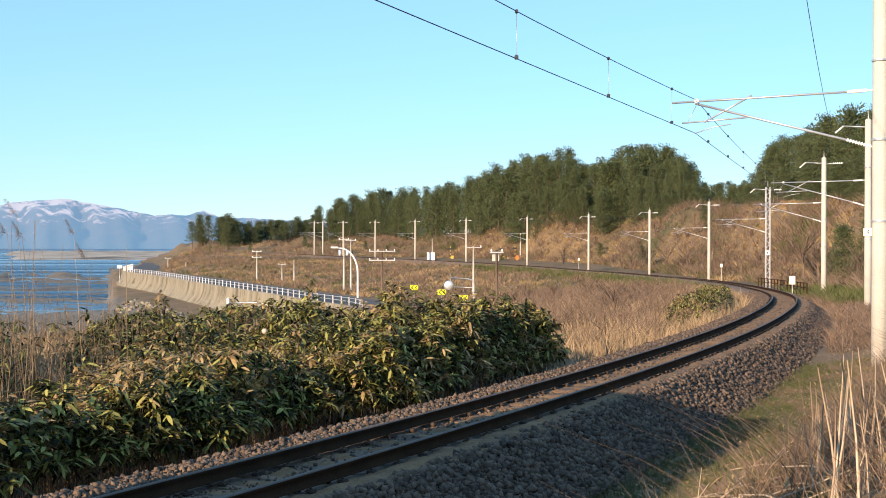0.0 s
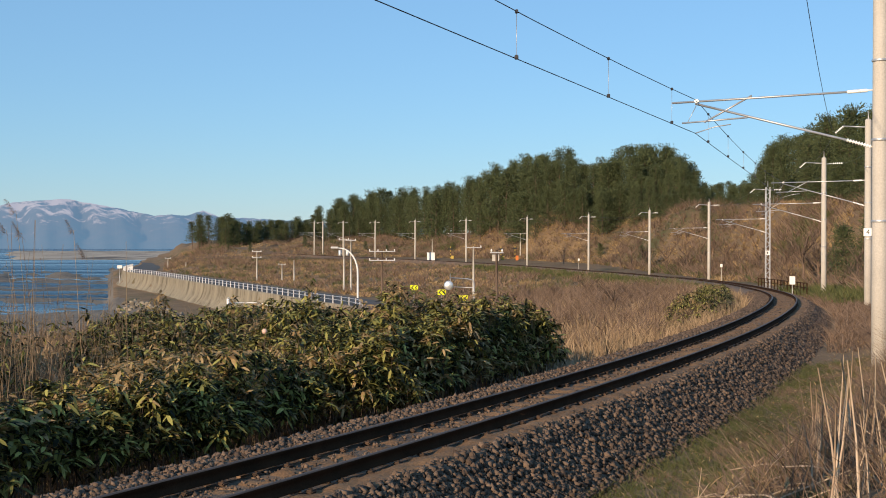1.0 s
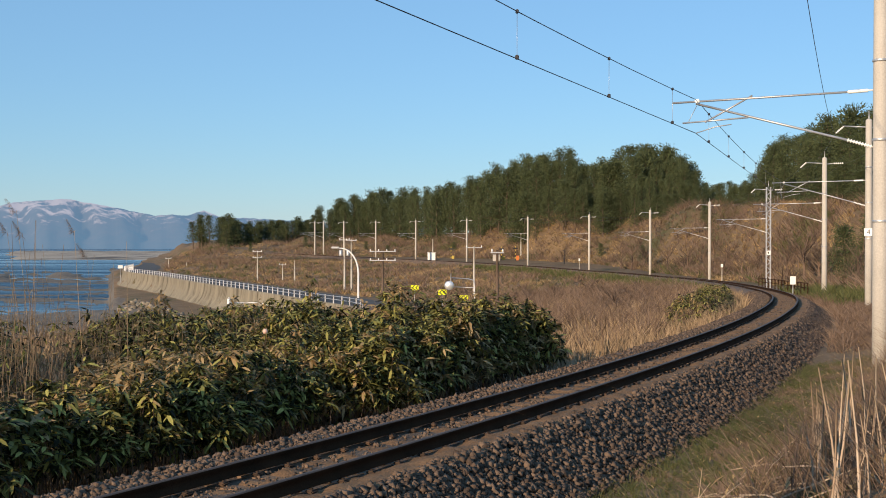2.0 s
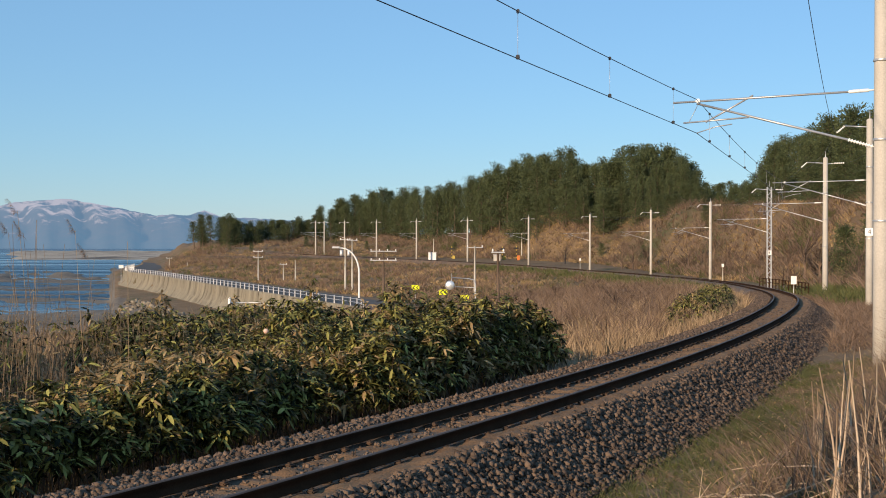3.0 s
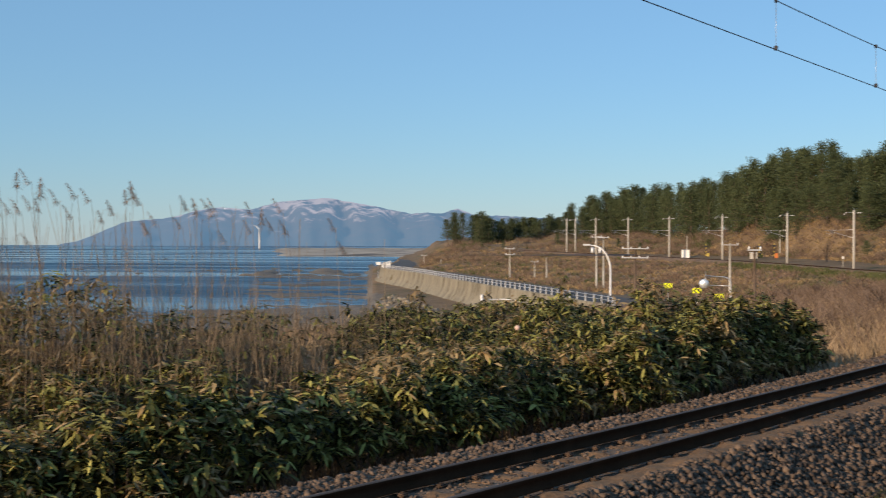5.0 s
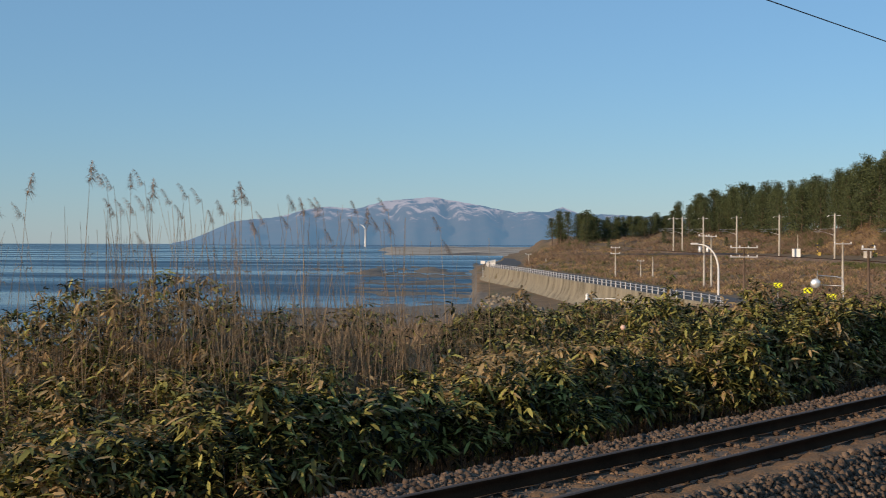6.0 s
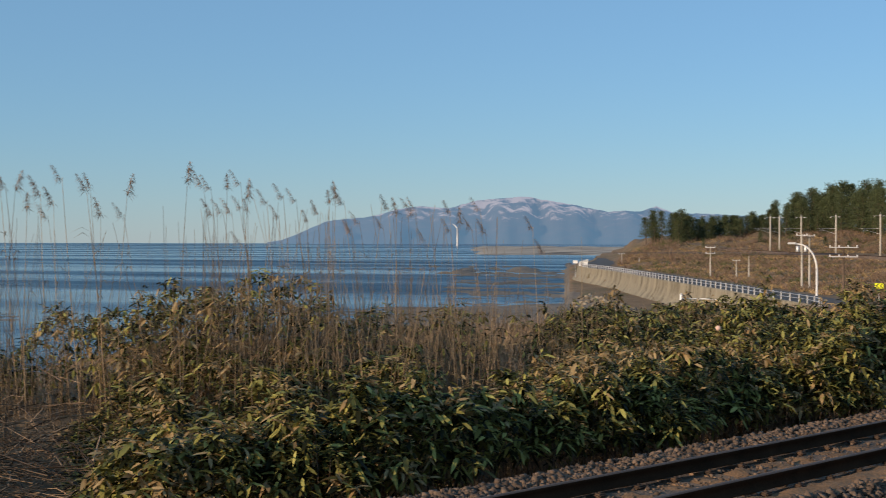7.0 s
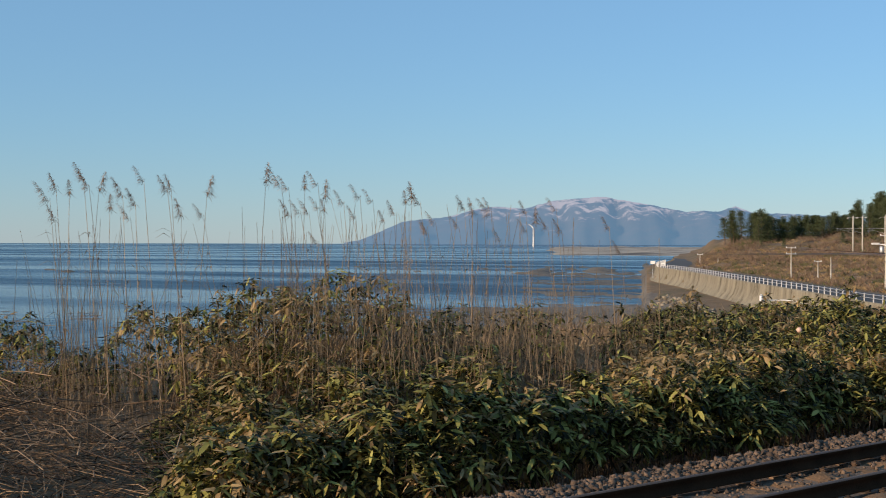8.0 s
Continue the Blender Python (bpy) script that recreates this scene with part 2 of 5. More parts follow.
def road_coords(x, y):
    q, v = np.empty(len(x)), np.empty(len(x))
    for i in range(0, len(x), 4000):
        j = slice(i, i + 4000)
        k = ((x[j, None] - RX) ** 2 + (y[j, None] - RY) ** 2).argmin(1)
        q[j] = RS[k] + (x[j] - RX[k]) * np.sin(RH[k]) + (y[j] - RY[k]) * np.cos(RH[k])
        v[j] = (x[j] - RX[k]) * np.cos(RH[k]) - (y[j] - RY[k]) * np.sin(RH[k])
    return q, v


WALL_FROM = float(RS[np.argmin(np.hypot(RX + 4, RY - 128))])     # the sea wall begins after the bend
WALL_TO = float(RS[np.argmin(np.hypot(RX + 90, RY - 375))])

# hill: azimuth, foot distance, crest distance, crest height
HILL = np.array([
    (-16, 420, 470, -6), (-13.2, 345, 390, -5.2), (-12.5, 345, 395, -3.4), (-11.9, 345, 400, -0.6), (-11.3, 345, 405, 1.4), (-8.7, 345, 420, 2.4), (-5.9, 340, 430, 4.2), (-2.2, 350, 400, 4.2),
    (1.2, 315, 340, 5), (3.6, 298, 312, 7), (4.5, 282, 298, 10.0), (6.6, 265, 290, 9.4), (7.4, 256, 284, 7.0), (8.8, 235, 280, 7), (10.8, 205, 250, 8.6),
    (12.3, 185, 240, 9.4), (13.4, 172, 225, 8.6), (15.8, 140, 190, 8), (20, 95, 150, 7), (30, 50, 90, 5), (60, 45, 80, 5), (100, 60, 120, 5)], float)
SEA = -10.0


def ground(x, y):
    """The ground's height at arrays of places."""
    x, y = np.asarray(x, float).ravel(), np.asarray(y, float).ravel()
    s, u = track_coords(x, y)
    q, v = road_coords(x, y)
    r, az = np.hypot(x, y), np.degrees(np.arctan2(x, y))
    zt = np.interp(s, S, CZ)
    near = smooth((48 - s) / 25)
    right = np.interp(u, [0, 1.5, 2.3, 3.4, 5.2, 7.8, 14, 25, 60], [-0.75, -0.75, -0.9, -0.75, 0.05, 0.85, 1.4, 2.0, 4])
    right_far = np.interp(u, [0, 1.5, 2.3, 5, 12, 40], [-0.75, -0.75, -0.75, -0.6, -0.4, 0.5])
    left = np.interp(-u, [0, 1.5, 2.5, 8, 24, 33, 44, 60, 90], [-0.75, -0.8, -0.9, -0.75, -1.0, -4.5, -8.5, -9.6, -11.5])
    left_far = np.interp(-u, [0, 1.5, 3, 20, 45, 80, 150], [-0.75, -0.75, -0.9, -2.2, -3.8, -4.2, -4.4])
    z = zt + np.where(u > 0, right * near + right_far * (1 - near), left * near + left_far * (1 - near))
    # the road's bench, and the beach on its sea side
    bench = smooth((13 - np.abs(v)) / 8) * smooth((q - 95) / 20)
    z = z + (ROAD_Z - 0.04 - z) * bench
    walled = (q > WALL_FROM) & (v < -4.6)
    low = np.interp(-v, [4.6, 5.2, 7.5, 13, 17, 40, 70], [ROAD_Z, -7.6, -7.7, -8.0, -9.0, -9.8, -10.15])
    z = np.where(walled, np.minimum(z, low), z)
    sea_side = (q <= WALL_FROM) & (v < -6) & (q > 60)
    z = np.where(sea_side, np.minimum(z, np.interp(-v, [6, 14, 40, 70], [ROAD_Z, -8, -9.8, -11.5])), z)
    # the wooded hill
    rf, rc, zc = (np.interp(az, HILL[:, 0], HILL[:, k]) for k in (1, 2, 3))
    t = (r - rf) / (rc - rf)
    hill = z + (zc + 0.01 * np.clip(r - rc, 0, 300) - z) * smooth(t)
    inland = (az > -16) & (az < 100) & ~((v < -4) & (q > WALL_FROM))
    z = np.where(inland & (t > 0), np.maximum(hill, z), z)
    flats = smooth((az + 24.5) / 5) * smooth((700 - r) / 120)
    shoal = -11.6 + flats * (1.52 + 0.5 * wave_noise(x * 0.3, y, 30, 71) + 0.22 * wave_noise(x * 0.35, y, 11, 72))
    z = np.where(((az < -15.2) | (az > 170)) & (r > 230), np.minimum(z, shoal), z)
    rough = np.clip((np.abs(u) - 2.2) / 4, 0, 1) * np.clip((np.abs(v) - 6) / 4, 0, 1)
    z = z + rough * (0.10 * wave_noise(x, y, 2.5, 1) + 0.18 * wave_noise(x, y, 9, 2) + smooth(t) * (t > 0) * (1.3 * wave_noise(x, y, 22, 3) + 0.55 * wave_noise(x, y, 8, 4)))
    # the far sand spit
    spit = smooth((az + 20.6) / 2) * smooth((r - 980) / 150) * smooth((2900 - r) / 300) * (az < -9)
    z = np.where((r > 700) & (az < -9) & (az > -60), -12 + 3.0 * spit + 0.8 * spit * wave_noise(x, y, 90, 6), z)
    z = np.where((r > 700) & ~((az < -9) & (az > -60)), np.where((az > 0) & (az < 120), np.maximum(z, 4), np.where((az < -9) | (az > 150), -12, z)), z)
    return z


def ground_at(x, y):
    return float(ground(np.array([x]), np.array([y]))[0])


# ---- ground, sea, mountains ----
def build_ground():
    az = np.concatenate([np.arange(-180, -48, 4), np.arange(-48, 24, 0.25), np.arange(24, 180, 4)])
    r = np.concatenate([[0.0], np.geomspace(1.0, 10, 14), np.geomspace(10.4, 60, 75), np.geomspace(61.5, 480, 110), np.geomspace(500, 4800, 30)])
    A, R = np.meshgrid(np.radians(az), r)
    x, y = (R * np.sin(A)).ravel(), (R * np.cos(A)).ravel()
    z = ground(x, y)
    n, m = len(r), len(az)
    i, j = np.meshgrid(np.arange(n - 1), np.arange(m), indexing="ij")
    j2 = (j + 1) % m
    f = np.stack([i * m + j, i * m + j2, (i + 1) * m + j2, (i + 1) * m + j], -1).reshape(-1, 4)[:, ::-1]
    ob = mesh_np("ground", np.stack([x, y, z], 1), f, M_GROUND, smooth=True)
    ob.data.materials.append(M_ROCK)
    ob.data.materials.append(M_SPIT)
    zc = z[f].mean(1)
    rock = ((zc < -8.35) & (np.hypot(x, y)[f].mean(1) < 800)).astype(np.int32)
    rock[(zc < -6) & (np.hypot(x, y)[f].mean(1) >= 800)] = 2
    ob.data.polygons.foreach_set("material_index", rock)
    tagged(ob, "dry grassy coastal ground with brown earth slopes", "ground", kind="structure")


def build_sea():
    m = bpy.data.materials.new("sea_water")
    m.use_nodes = True
    n, l = m.node_tree.nodes, m.node_tree.links
    b = n["Principled BSDF"]
    b.inputs["Base Color"].default_value = (0.012, 0.052, 0.098, 1)
    b.inputs["Specular IOR Level"].default_value = 0.27
    b.inputs["Roughness"].default_value, b.inputs["IOR"].default_value = 0.18, 1.33
    co, mp = n.new("ShaderNodeTexCoord"), n.new("ShaderNodeMapping")
    mp.inputs["Rotation"].default_value = (0, 0, radians(35)); mp.inputs["Scale"].default_value = (1, 0.25, 1)
    w1, w2 = n.new("ShaderNodeTexNoise"), n.new("ShaderNodeTexNoise")
    w1.inputs["Scale"].default_value, w2.inputs["Scale"].default_value = 0.5, 0.035
    w1.inputs["Detail"].default_value = 5
    l.new(co.outputs["Object"], mp.inputs[0]); l.new(mp.outputs[0], w1.inputs["Vector"]); l.new(mp.outputs[0], w2.inputs["Vector"])
    bp, bp2 = n.new("ShaderNodeBump"), n.new("ShaderNodeBump")
    bp.inputs["Strength"].default_value, bp.inputs["Distance"].default_value = 0.8, 1.3
    bp2.inputs["Strength"].default_value, bp2.inputs["Distance"].default_value = 0.6, 3.0
    l.new(w1.outputs[0], bp.inputs["Height"]); l.new(w2.outputs[0], bp2.inputs["Height"])
    st, rr = n.new("ShaderNodeTexNoise"), n.new("ShaderNodeValToRGB")
    mp2 = n.new("ShaderNodeMapping")
    mp2.inputs["Rotation"].default_value = (0, 0, radians(-25)); mp2.inputs["Scale"].default_value = (0.15, 1, 1)
    st.inputs["Scale"].default_value, st.inputs["Detail"].default_value = 0.012, 4
    l.new(co.outputs["Object"], mp2.inputs[0]); l.new(mp2.outputs[0], st.inputs["Vector"]); l.new(st.outputs[0], rr.inputs[0])
    rr.color_ramp.elements[0].position, rr.color_ramp.elements[1].position = 0.42, 0.60
    rr.color_ramp.elements[0].color, rr.color_ramp.elements[1].color = (0.12, 0.12, 0.12, 1), (0.42, 0.42, 0.42, 1)
    l.new(rr.outputs[0], b.inputs["Roughness"])
    ms = n.new("ShaderNodeMath"); ms.operation = "MULTIPLY_ADD"; ms.inputs[1].default_value, ms.inputs[2].default_value = 2.8, 0.12
    l.new(rr.outputs[0], ms.inputs[0]); l.new(ms.outputs[0], bp.inputs["Strength"])
    l.new(bp2.outputs[0], bp.inputs["Normal"]); l.new(bp.outputs[0], b.inputs["Normal"])
    az = np.radians(np.arange(-200, -3, 4))
    ring = [(r * math.sin(t), r * math.cos(t), SEA) for r in (40, 150, 600, 2000, 4950) for t in az]
    k = len(az)
    f = [(i * k + j, (i + 1) * k + j, (i + 1) * k + j + 1, i * k + j + 1) for i in range(4) for j in range(k - 1)]
    ob = mesh_np("water", ring, np.array(f)[:, ::-1], m)
    tagged(ob, "calm blue sea with long low swell lines", "sea", kind="structure")


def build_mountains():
    m = bpy.data.materials.new("hazy_mountain_glow")
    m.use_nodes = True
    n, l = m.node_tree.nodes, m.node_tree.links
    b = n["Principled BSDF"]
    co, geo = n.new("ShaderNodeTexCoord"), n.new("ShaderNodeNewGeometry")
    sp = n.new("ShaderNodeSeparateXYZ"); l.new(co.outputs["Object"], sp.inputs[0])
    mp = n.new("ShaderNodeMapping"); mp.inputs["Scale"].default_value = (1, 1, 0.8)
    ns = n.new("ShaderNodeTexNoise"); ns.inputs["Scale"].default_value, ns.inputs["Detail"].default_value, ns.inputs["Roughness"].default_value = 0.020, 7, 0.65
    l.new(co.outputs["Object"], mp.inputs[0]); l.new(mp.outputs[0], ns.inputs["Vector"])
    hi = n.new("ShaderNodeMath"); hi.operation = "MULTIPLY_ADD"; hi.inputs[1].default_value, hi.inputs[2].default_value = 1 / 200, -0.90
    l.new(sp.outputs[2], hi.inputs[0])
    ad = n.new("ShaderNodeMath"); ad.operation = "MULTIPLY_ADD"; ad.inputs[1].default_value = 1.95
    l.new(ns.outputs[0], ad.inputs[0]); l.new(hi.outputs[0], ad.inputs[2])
    # distance haze is put into these blues; the pale end is snow
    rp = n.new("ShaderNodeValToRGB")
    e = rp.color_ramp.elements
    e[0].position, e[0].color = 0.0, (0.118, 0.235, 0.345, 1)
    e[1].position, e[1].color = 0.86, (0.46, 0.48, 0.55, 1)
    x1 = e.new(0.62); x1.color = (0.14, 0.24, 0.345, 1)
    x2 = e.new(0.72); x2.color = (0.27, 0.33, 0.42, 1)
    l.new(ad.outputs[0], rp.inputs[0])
    # nearly black base: emission makes the range glow, though it is no source
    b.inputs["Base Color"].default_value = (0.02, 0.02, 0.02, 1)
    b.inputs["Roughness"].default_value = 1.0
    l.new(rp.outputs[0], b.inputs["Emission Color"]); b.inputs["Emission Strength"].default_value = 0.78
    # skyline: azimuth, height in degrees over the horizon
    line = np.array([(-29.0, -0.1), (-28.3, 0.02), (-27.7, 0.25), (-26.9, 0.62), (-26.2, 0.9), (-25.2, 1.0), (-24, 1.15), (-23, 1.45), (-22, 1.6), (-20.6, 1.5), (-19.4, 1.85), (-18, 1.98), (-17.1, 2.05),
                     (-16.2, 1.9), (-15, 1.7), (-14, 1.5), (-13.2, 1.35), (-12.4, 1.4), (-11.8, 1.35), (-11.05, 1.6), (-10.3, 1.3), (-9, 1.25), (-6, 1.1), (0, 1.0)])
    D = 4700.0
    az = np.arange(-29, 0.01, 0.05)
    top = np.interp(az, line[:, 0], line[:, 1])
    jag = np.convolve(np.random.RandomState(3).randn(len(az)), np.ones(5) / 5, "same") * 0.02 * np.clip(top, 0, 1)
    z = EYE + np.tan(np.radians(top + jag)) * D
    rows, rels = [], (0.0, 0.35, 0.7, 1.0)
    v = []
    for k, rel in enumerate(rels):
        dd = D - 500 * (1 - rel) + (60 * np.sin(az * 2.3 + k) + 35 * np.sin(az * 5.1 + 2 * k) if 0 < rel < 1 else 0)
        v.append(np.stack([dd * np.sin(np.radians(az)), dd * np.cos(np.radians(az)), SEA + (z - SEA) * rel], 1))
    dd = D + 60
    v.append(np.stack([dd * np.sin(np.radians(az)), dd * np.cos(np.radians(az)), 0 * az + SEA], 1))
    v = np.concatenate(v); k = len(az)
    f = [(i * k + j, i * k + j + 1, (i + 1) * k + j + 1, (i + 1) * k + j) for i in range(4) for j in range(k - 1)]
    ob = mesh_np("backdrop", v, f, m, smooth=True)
    tagged(ob, "distant mountain range glowing in a painted haze blue, with patches of snow", "mountains", kind="structure")


# ---- track ----
def sweep(profile, s0, s1, step, cant=True):
    """A profile of (u, dz) swept along the track."""
    ss = np.arange(s0, s1 + 0.01, step)
    p = np.array(profile, float)
    U, SS = np.meshgrid(p[:, 0], ss)
    x, y, z = on_track(SS, U)
    lift = np.interp(SS, S, CANT) * np.clip((U + 0.57) / 1.13, -0.5, 2.0)
    z = z + p[:, 1][None] + (lift if cant else 0)
    v = np.stack([x, y, z], -1).reshape(-1, 3)
    m, n = len(p), len(ss)
    i, j = np.meshgrid(np.arange(n - 1), np.arange(m - 1), indexing="ij")
    return v, np.stack([i * m + j, i * m + j + 1, (i + 1) * m + j + 1, (i + 1) * m + j], -1).reshape(-1, 4)


RAIL_SIDES = [(0.0325, -0.012), (0.0325, -0.040), (0.009, -0.055), (0.009, -0.125), (0.061, -0.142), (0.061, -0.153), (-0.061, -0.153), (-0.061, -0.142), (-0.009, -0.125), (-0.009, -0.055), (-0.0325, -0.040), (-0.0325, -0.012)]
BED = [(-2.3, -0.98), (-1.9, -0.62), (-1.50, -0.20), (-1.32, -0.09), (-0.78, -0.10), (-0.66, -0.19), (-0.50, -0.215), (0, -0.205), (0.5, -0.215), (0.75, -0.20), (1.10, -0.19), (1.25, -0.26), (1.6, -0.52), (2.3, -0.98)]


def build_track():
    track = tagged(empty("railway_track"), "single rusty railway track on brown stone ballast", "railway track")
    v, f = sweep(BED, -150, 420, 0.5)
    rng = np.random.RandomState(2)
    v[:, 2] += rng.randn(len(v)) * 0.012
    mesh_np("ballast_bed", v, f, M_BALLAST, track, smooth=True)["label"] = "brown crushed-stone ballast bed"
    for side in (-0.566, 0.566):
        prof = [(side + a_, b_) for a_, b_ in RAIL_SIDES]
        v, f = sweep(prof[::-1], -150, 420, 0.75)
        rail = mesh_np("rail", v, f, M_RAIL, track)
        v, f = sweep([(side - 0.0325, -0.012), (side - 0.022, -0.002), (side + 0.022, -0.002), (side + 0.0325, -0.012)], -150, 420, 0.75)
        mesh_np("rail_head", v, f, M_RAILTOP, rail, smooth=True)["label"] = "worn running surface of the rail"
    return track


# ---- pines ----
def pine_mesh(seed, height, spread, bare):
    """Trunk and limbs, and a crown of many needle tufts; returns arrays."""
    rng = np.random.RandomState(seed)
    bm = bmesh.new()
    lean = rng.uniform(-0.6, 0.6, 2)
    axis = lambda t: Vector((lean[0] * t * t, lean[1] * t * t, t * height * 0.97))
    add_tube(bm, [axis(t) for t in (0, 0.2, 0.45, 0.7, 1)], 0.02 * height, 0.004 * height, 6)
    centres = []
    n = 34
    for k in range(n):
        t = bare + (1 - bare) * (k + rng.rand()) / n
        ang = k * 2.4 + rng.uniform(-0.4, 0.4)
        reach = spread * (1.0 - 0.90 * ((t - bare) / (1 - bare)) ** 1.35) * rng.uniform(0.5, 1.12)
        p0 = axis(t)
        p1 = p0 + Vector((math.cos(ang) * reach, math.sin(ang) * reach, reach * rng.uniform(0.05, 0.35) + 0.5 * t))
        mid = p0.lerp(p1, 0.5) + Vector((0, 0, -0.06 * reach))
        add_tube(bm, [p0, mid, p1], 0.006 * height, 0.0015 * height, 3)
        for w in (0.3, 0.6, 0.85, 1.0):
            c = p0.lerp(p1, w) + Vector(rng.randn(3) * 0.18)
            centres.append((c, 0.45 + 0.28 * rng.rand()))
    for k in range(5):
        centres.append((axis(1 - 0.03 * k) + Vector(rng.randn(3) * 0.15), 0.34))
    c = np.array([tuple(c_) for c_, _ in centres]); rad = np.array([r_ for _, r_ in centres])
    m = 30
    pos = np.repeat(c, m, 0) + np.clip(rng.randn(len(c) * m, 3), -1.7, 1.7) * np.repeat(rad, m)[:, None] * np.array([1.0, 1.0, 0.42])
    out = pos - np.repeat(c, m, 0) + np.array([0, 0, 0.35])
    out /= np.linalg.norm(out, axis=1)[:, None] + 1e-6
    sidev = np.cross(out, rng.randn(len(pos), 3)); sidev /= np.linalg.norm(sidev, axis=1)[:, None] + 1e-6
    ln, wd = rng.uniform(0.18, 0.38, len(pos)), rng.uniform(0.055, 0.10, len(pos))
    v = np.stack([pos - sidev * wd[:, None], pos + sidev * wd[:, None], pos + out * ln[:, None]], 1).reshape(-1, 3)
    return bm, v, np.arange(len(v)).reshape(-1, 3)


def build_forest():
    kinds = []
    for seed, h, sp, bare in ((1, 12, 3.3, 0.16), (2, 13, 2.8, 0.24), (3, 11, 3.6, 0.08), (4, 14, 3.1, 0.28), (5, 9, 3.3, 0.03)):
        tree = tagged(empty("pine_tree"), "tall dark green pine tree with a dense rounded crown", "tree", "pines on the hill")
        bm, v, f = pine_mesh(seed, h, sp, bare)
        part("trunk", bm, M_BARK, tree, "grey-brown bare trunk with limbs")
        mesh_np("crown", v, f, M_PINE, tree)
        kinds.append((tree, h))
    # treetop skyline: azimuth, distance, top height
    tops = np.array([(-11.6, 405, 7.0), (-11.0, 410, 12.6), (-10.2, 415, 13.3), (-9.7, 420, 11.8), (-8.7, 430, 10.6), (-7.8, 440, 11.5), (-7.0, 440, 12.5), (-6.1, 445, 12.0), (-5.7, 440, 16.0), (-5, 435, 18.5), (-3.5, 430, 21),
                     (-1.7, 405, 21.5), (0.4, 370, 21.6), (1.7, 345, 22.5), (3.1, 335, 25.5), (4.4, 325, 26.8), (5.7, 318, 27), (6.2, 315, 23.6), (6.7, 312, 23), (7.3, 308, 26.2), (9.6, 300, 27.4), (11, 296, 25), (11.8, 290, 20.5), (12.1, 390, 21.5), (12.5, 390, 22.0),
                     (13.8, 380, 22.5), (14.2, 245, 18), (15, 235, 22.5), (16.2, 225, 23.8), (17.5, 215, 24.6), (18.7, 205, 24.6), (20, 195, 24), (24, 180, 20), (34, 150, 20)])
    rng = random.Random(5)
    used = set()
    az = -11.25
    while az < 22.5:
        dist = np.interp(az, tops[:, 0], tops[:, 1]); top = np.interp(az, tops[:, 0], tops[:, 2])
        for row in range(6):
            a_ = az + rng.uniform(-0.28, 0.28)
            d = dist + (row - 2.4) * 12 + rng.uniform(-4, 4)
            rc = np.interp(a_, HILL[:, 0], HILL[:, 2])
            if row == 4 or (row == 3 and rng.random() < 0.15):
                continue
            if row == 5:
                d = rc + rng.uniform(0, 9)
                if rng.random() < 0.35:
                    continue
            if d < rc - 10 or (a_ < -10.6 and row < 2):
                continue
            x, y = d * math.sin(radians(a_)), d * math.cos(radians(a_))
            gz = ground_at(x, y)
            topd = EYE + (top - EYE) * d / dist
            want = (topd - gz) * rng.uniform(0.82, 1.02) * (0.62 if row == 0 else 0.85 if row == 1 else 0.36 if row == 5 else 1.0)
            if want < 3:
                continue
            i = 4 if row == 5 else rng.choice((2, 4, 0)) if row < 2 else rng.randrange(5)
            tree, h = kinds[i]
            k = want / h
            w = min(max(k, 0.75), 1.5) * rng.uniform(0.72, 1.08) * (1.15 if a_ < -5.6 else 1.0)
            m = Matrix.Translation((x, y, gz - 0.15)) @ Matrix.Rotation(rng.uniform(0, 6.28), 4, "Z") @ Matrix.Diagonal((w, w, k, 1))
            if i in used:
                copy_at(tree, m)
            else:
                tree.matrix_basis = m; used.add(i)
        az += (0.36 if az < -5.6 else 0.36) * 320 / max(dist, 220) if az < 20 else 1.8


# ---- leaves and stalks as joined stuff ----
def leaf_mesh(name, base, ang, pitch, length, width, mat, parent=None, droop=0.5):
    """Lance-shaped leaves folded on their midrib: base N x 3, heading, pitch (radians), sizes."""
    n = len(base)
    d = np.stack([np.cos(ang) * np.cos(pitch), np.sin(ang) * np.cos(pitch), np.sin(pitch)], 1)
    sd = np.stack([-np.sin(ang), np.cos(ang), 0 * ang], 1)
    dn = np.array([0, 0, -1.0])
    L, W = length[:, None], width[:, None]
    mid = base + d * L * 0.42 + dn * L * droop * 0.10
    tip = base + d * L * 0.92 + dn * L * droop * 0.55
    up = np.array([0, 0, 1.0]) * W * 0.16
    v = np.stack([base, mid + sd * W / 2 + up, mid, mid - sd * W / 2 + up, tip], 1).reshape(-1, 3)
    k = (np.arange(n) * 5)[:, None]
    f = np.concatenate([k + np.array([[0, 2, 1]]), k + np.array([[0, 3, 2]]), k + np.array([[1, 2, 4]]), k + np.array([[2, 3, 4]])])
    return mesh_np(name, v, f, mat, parent)


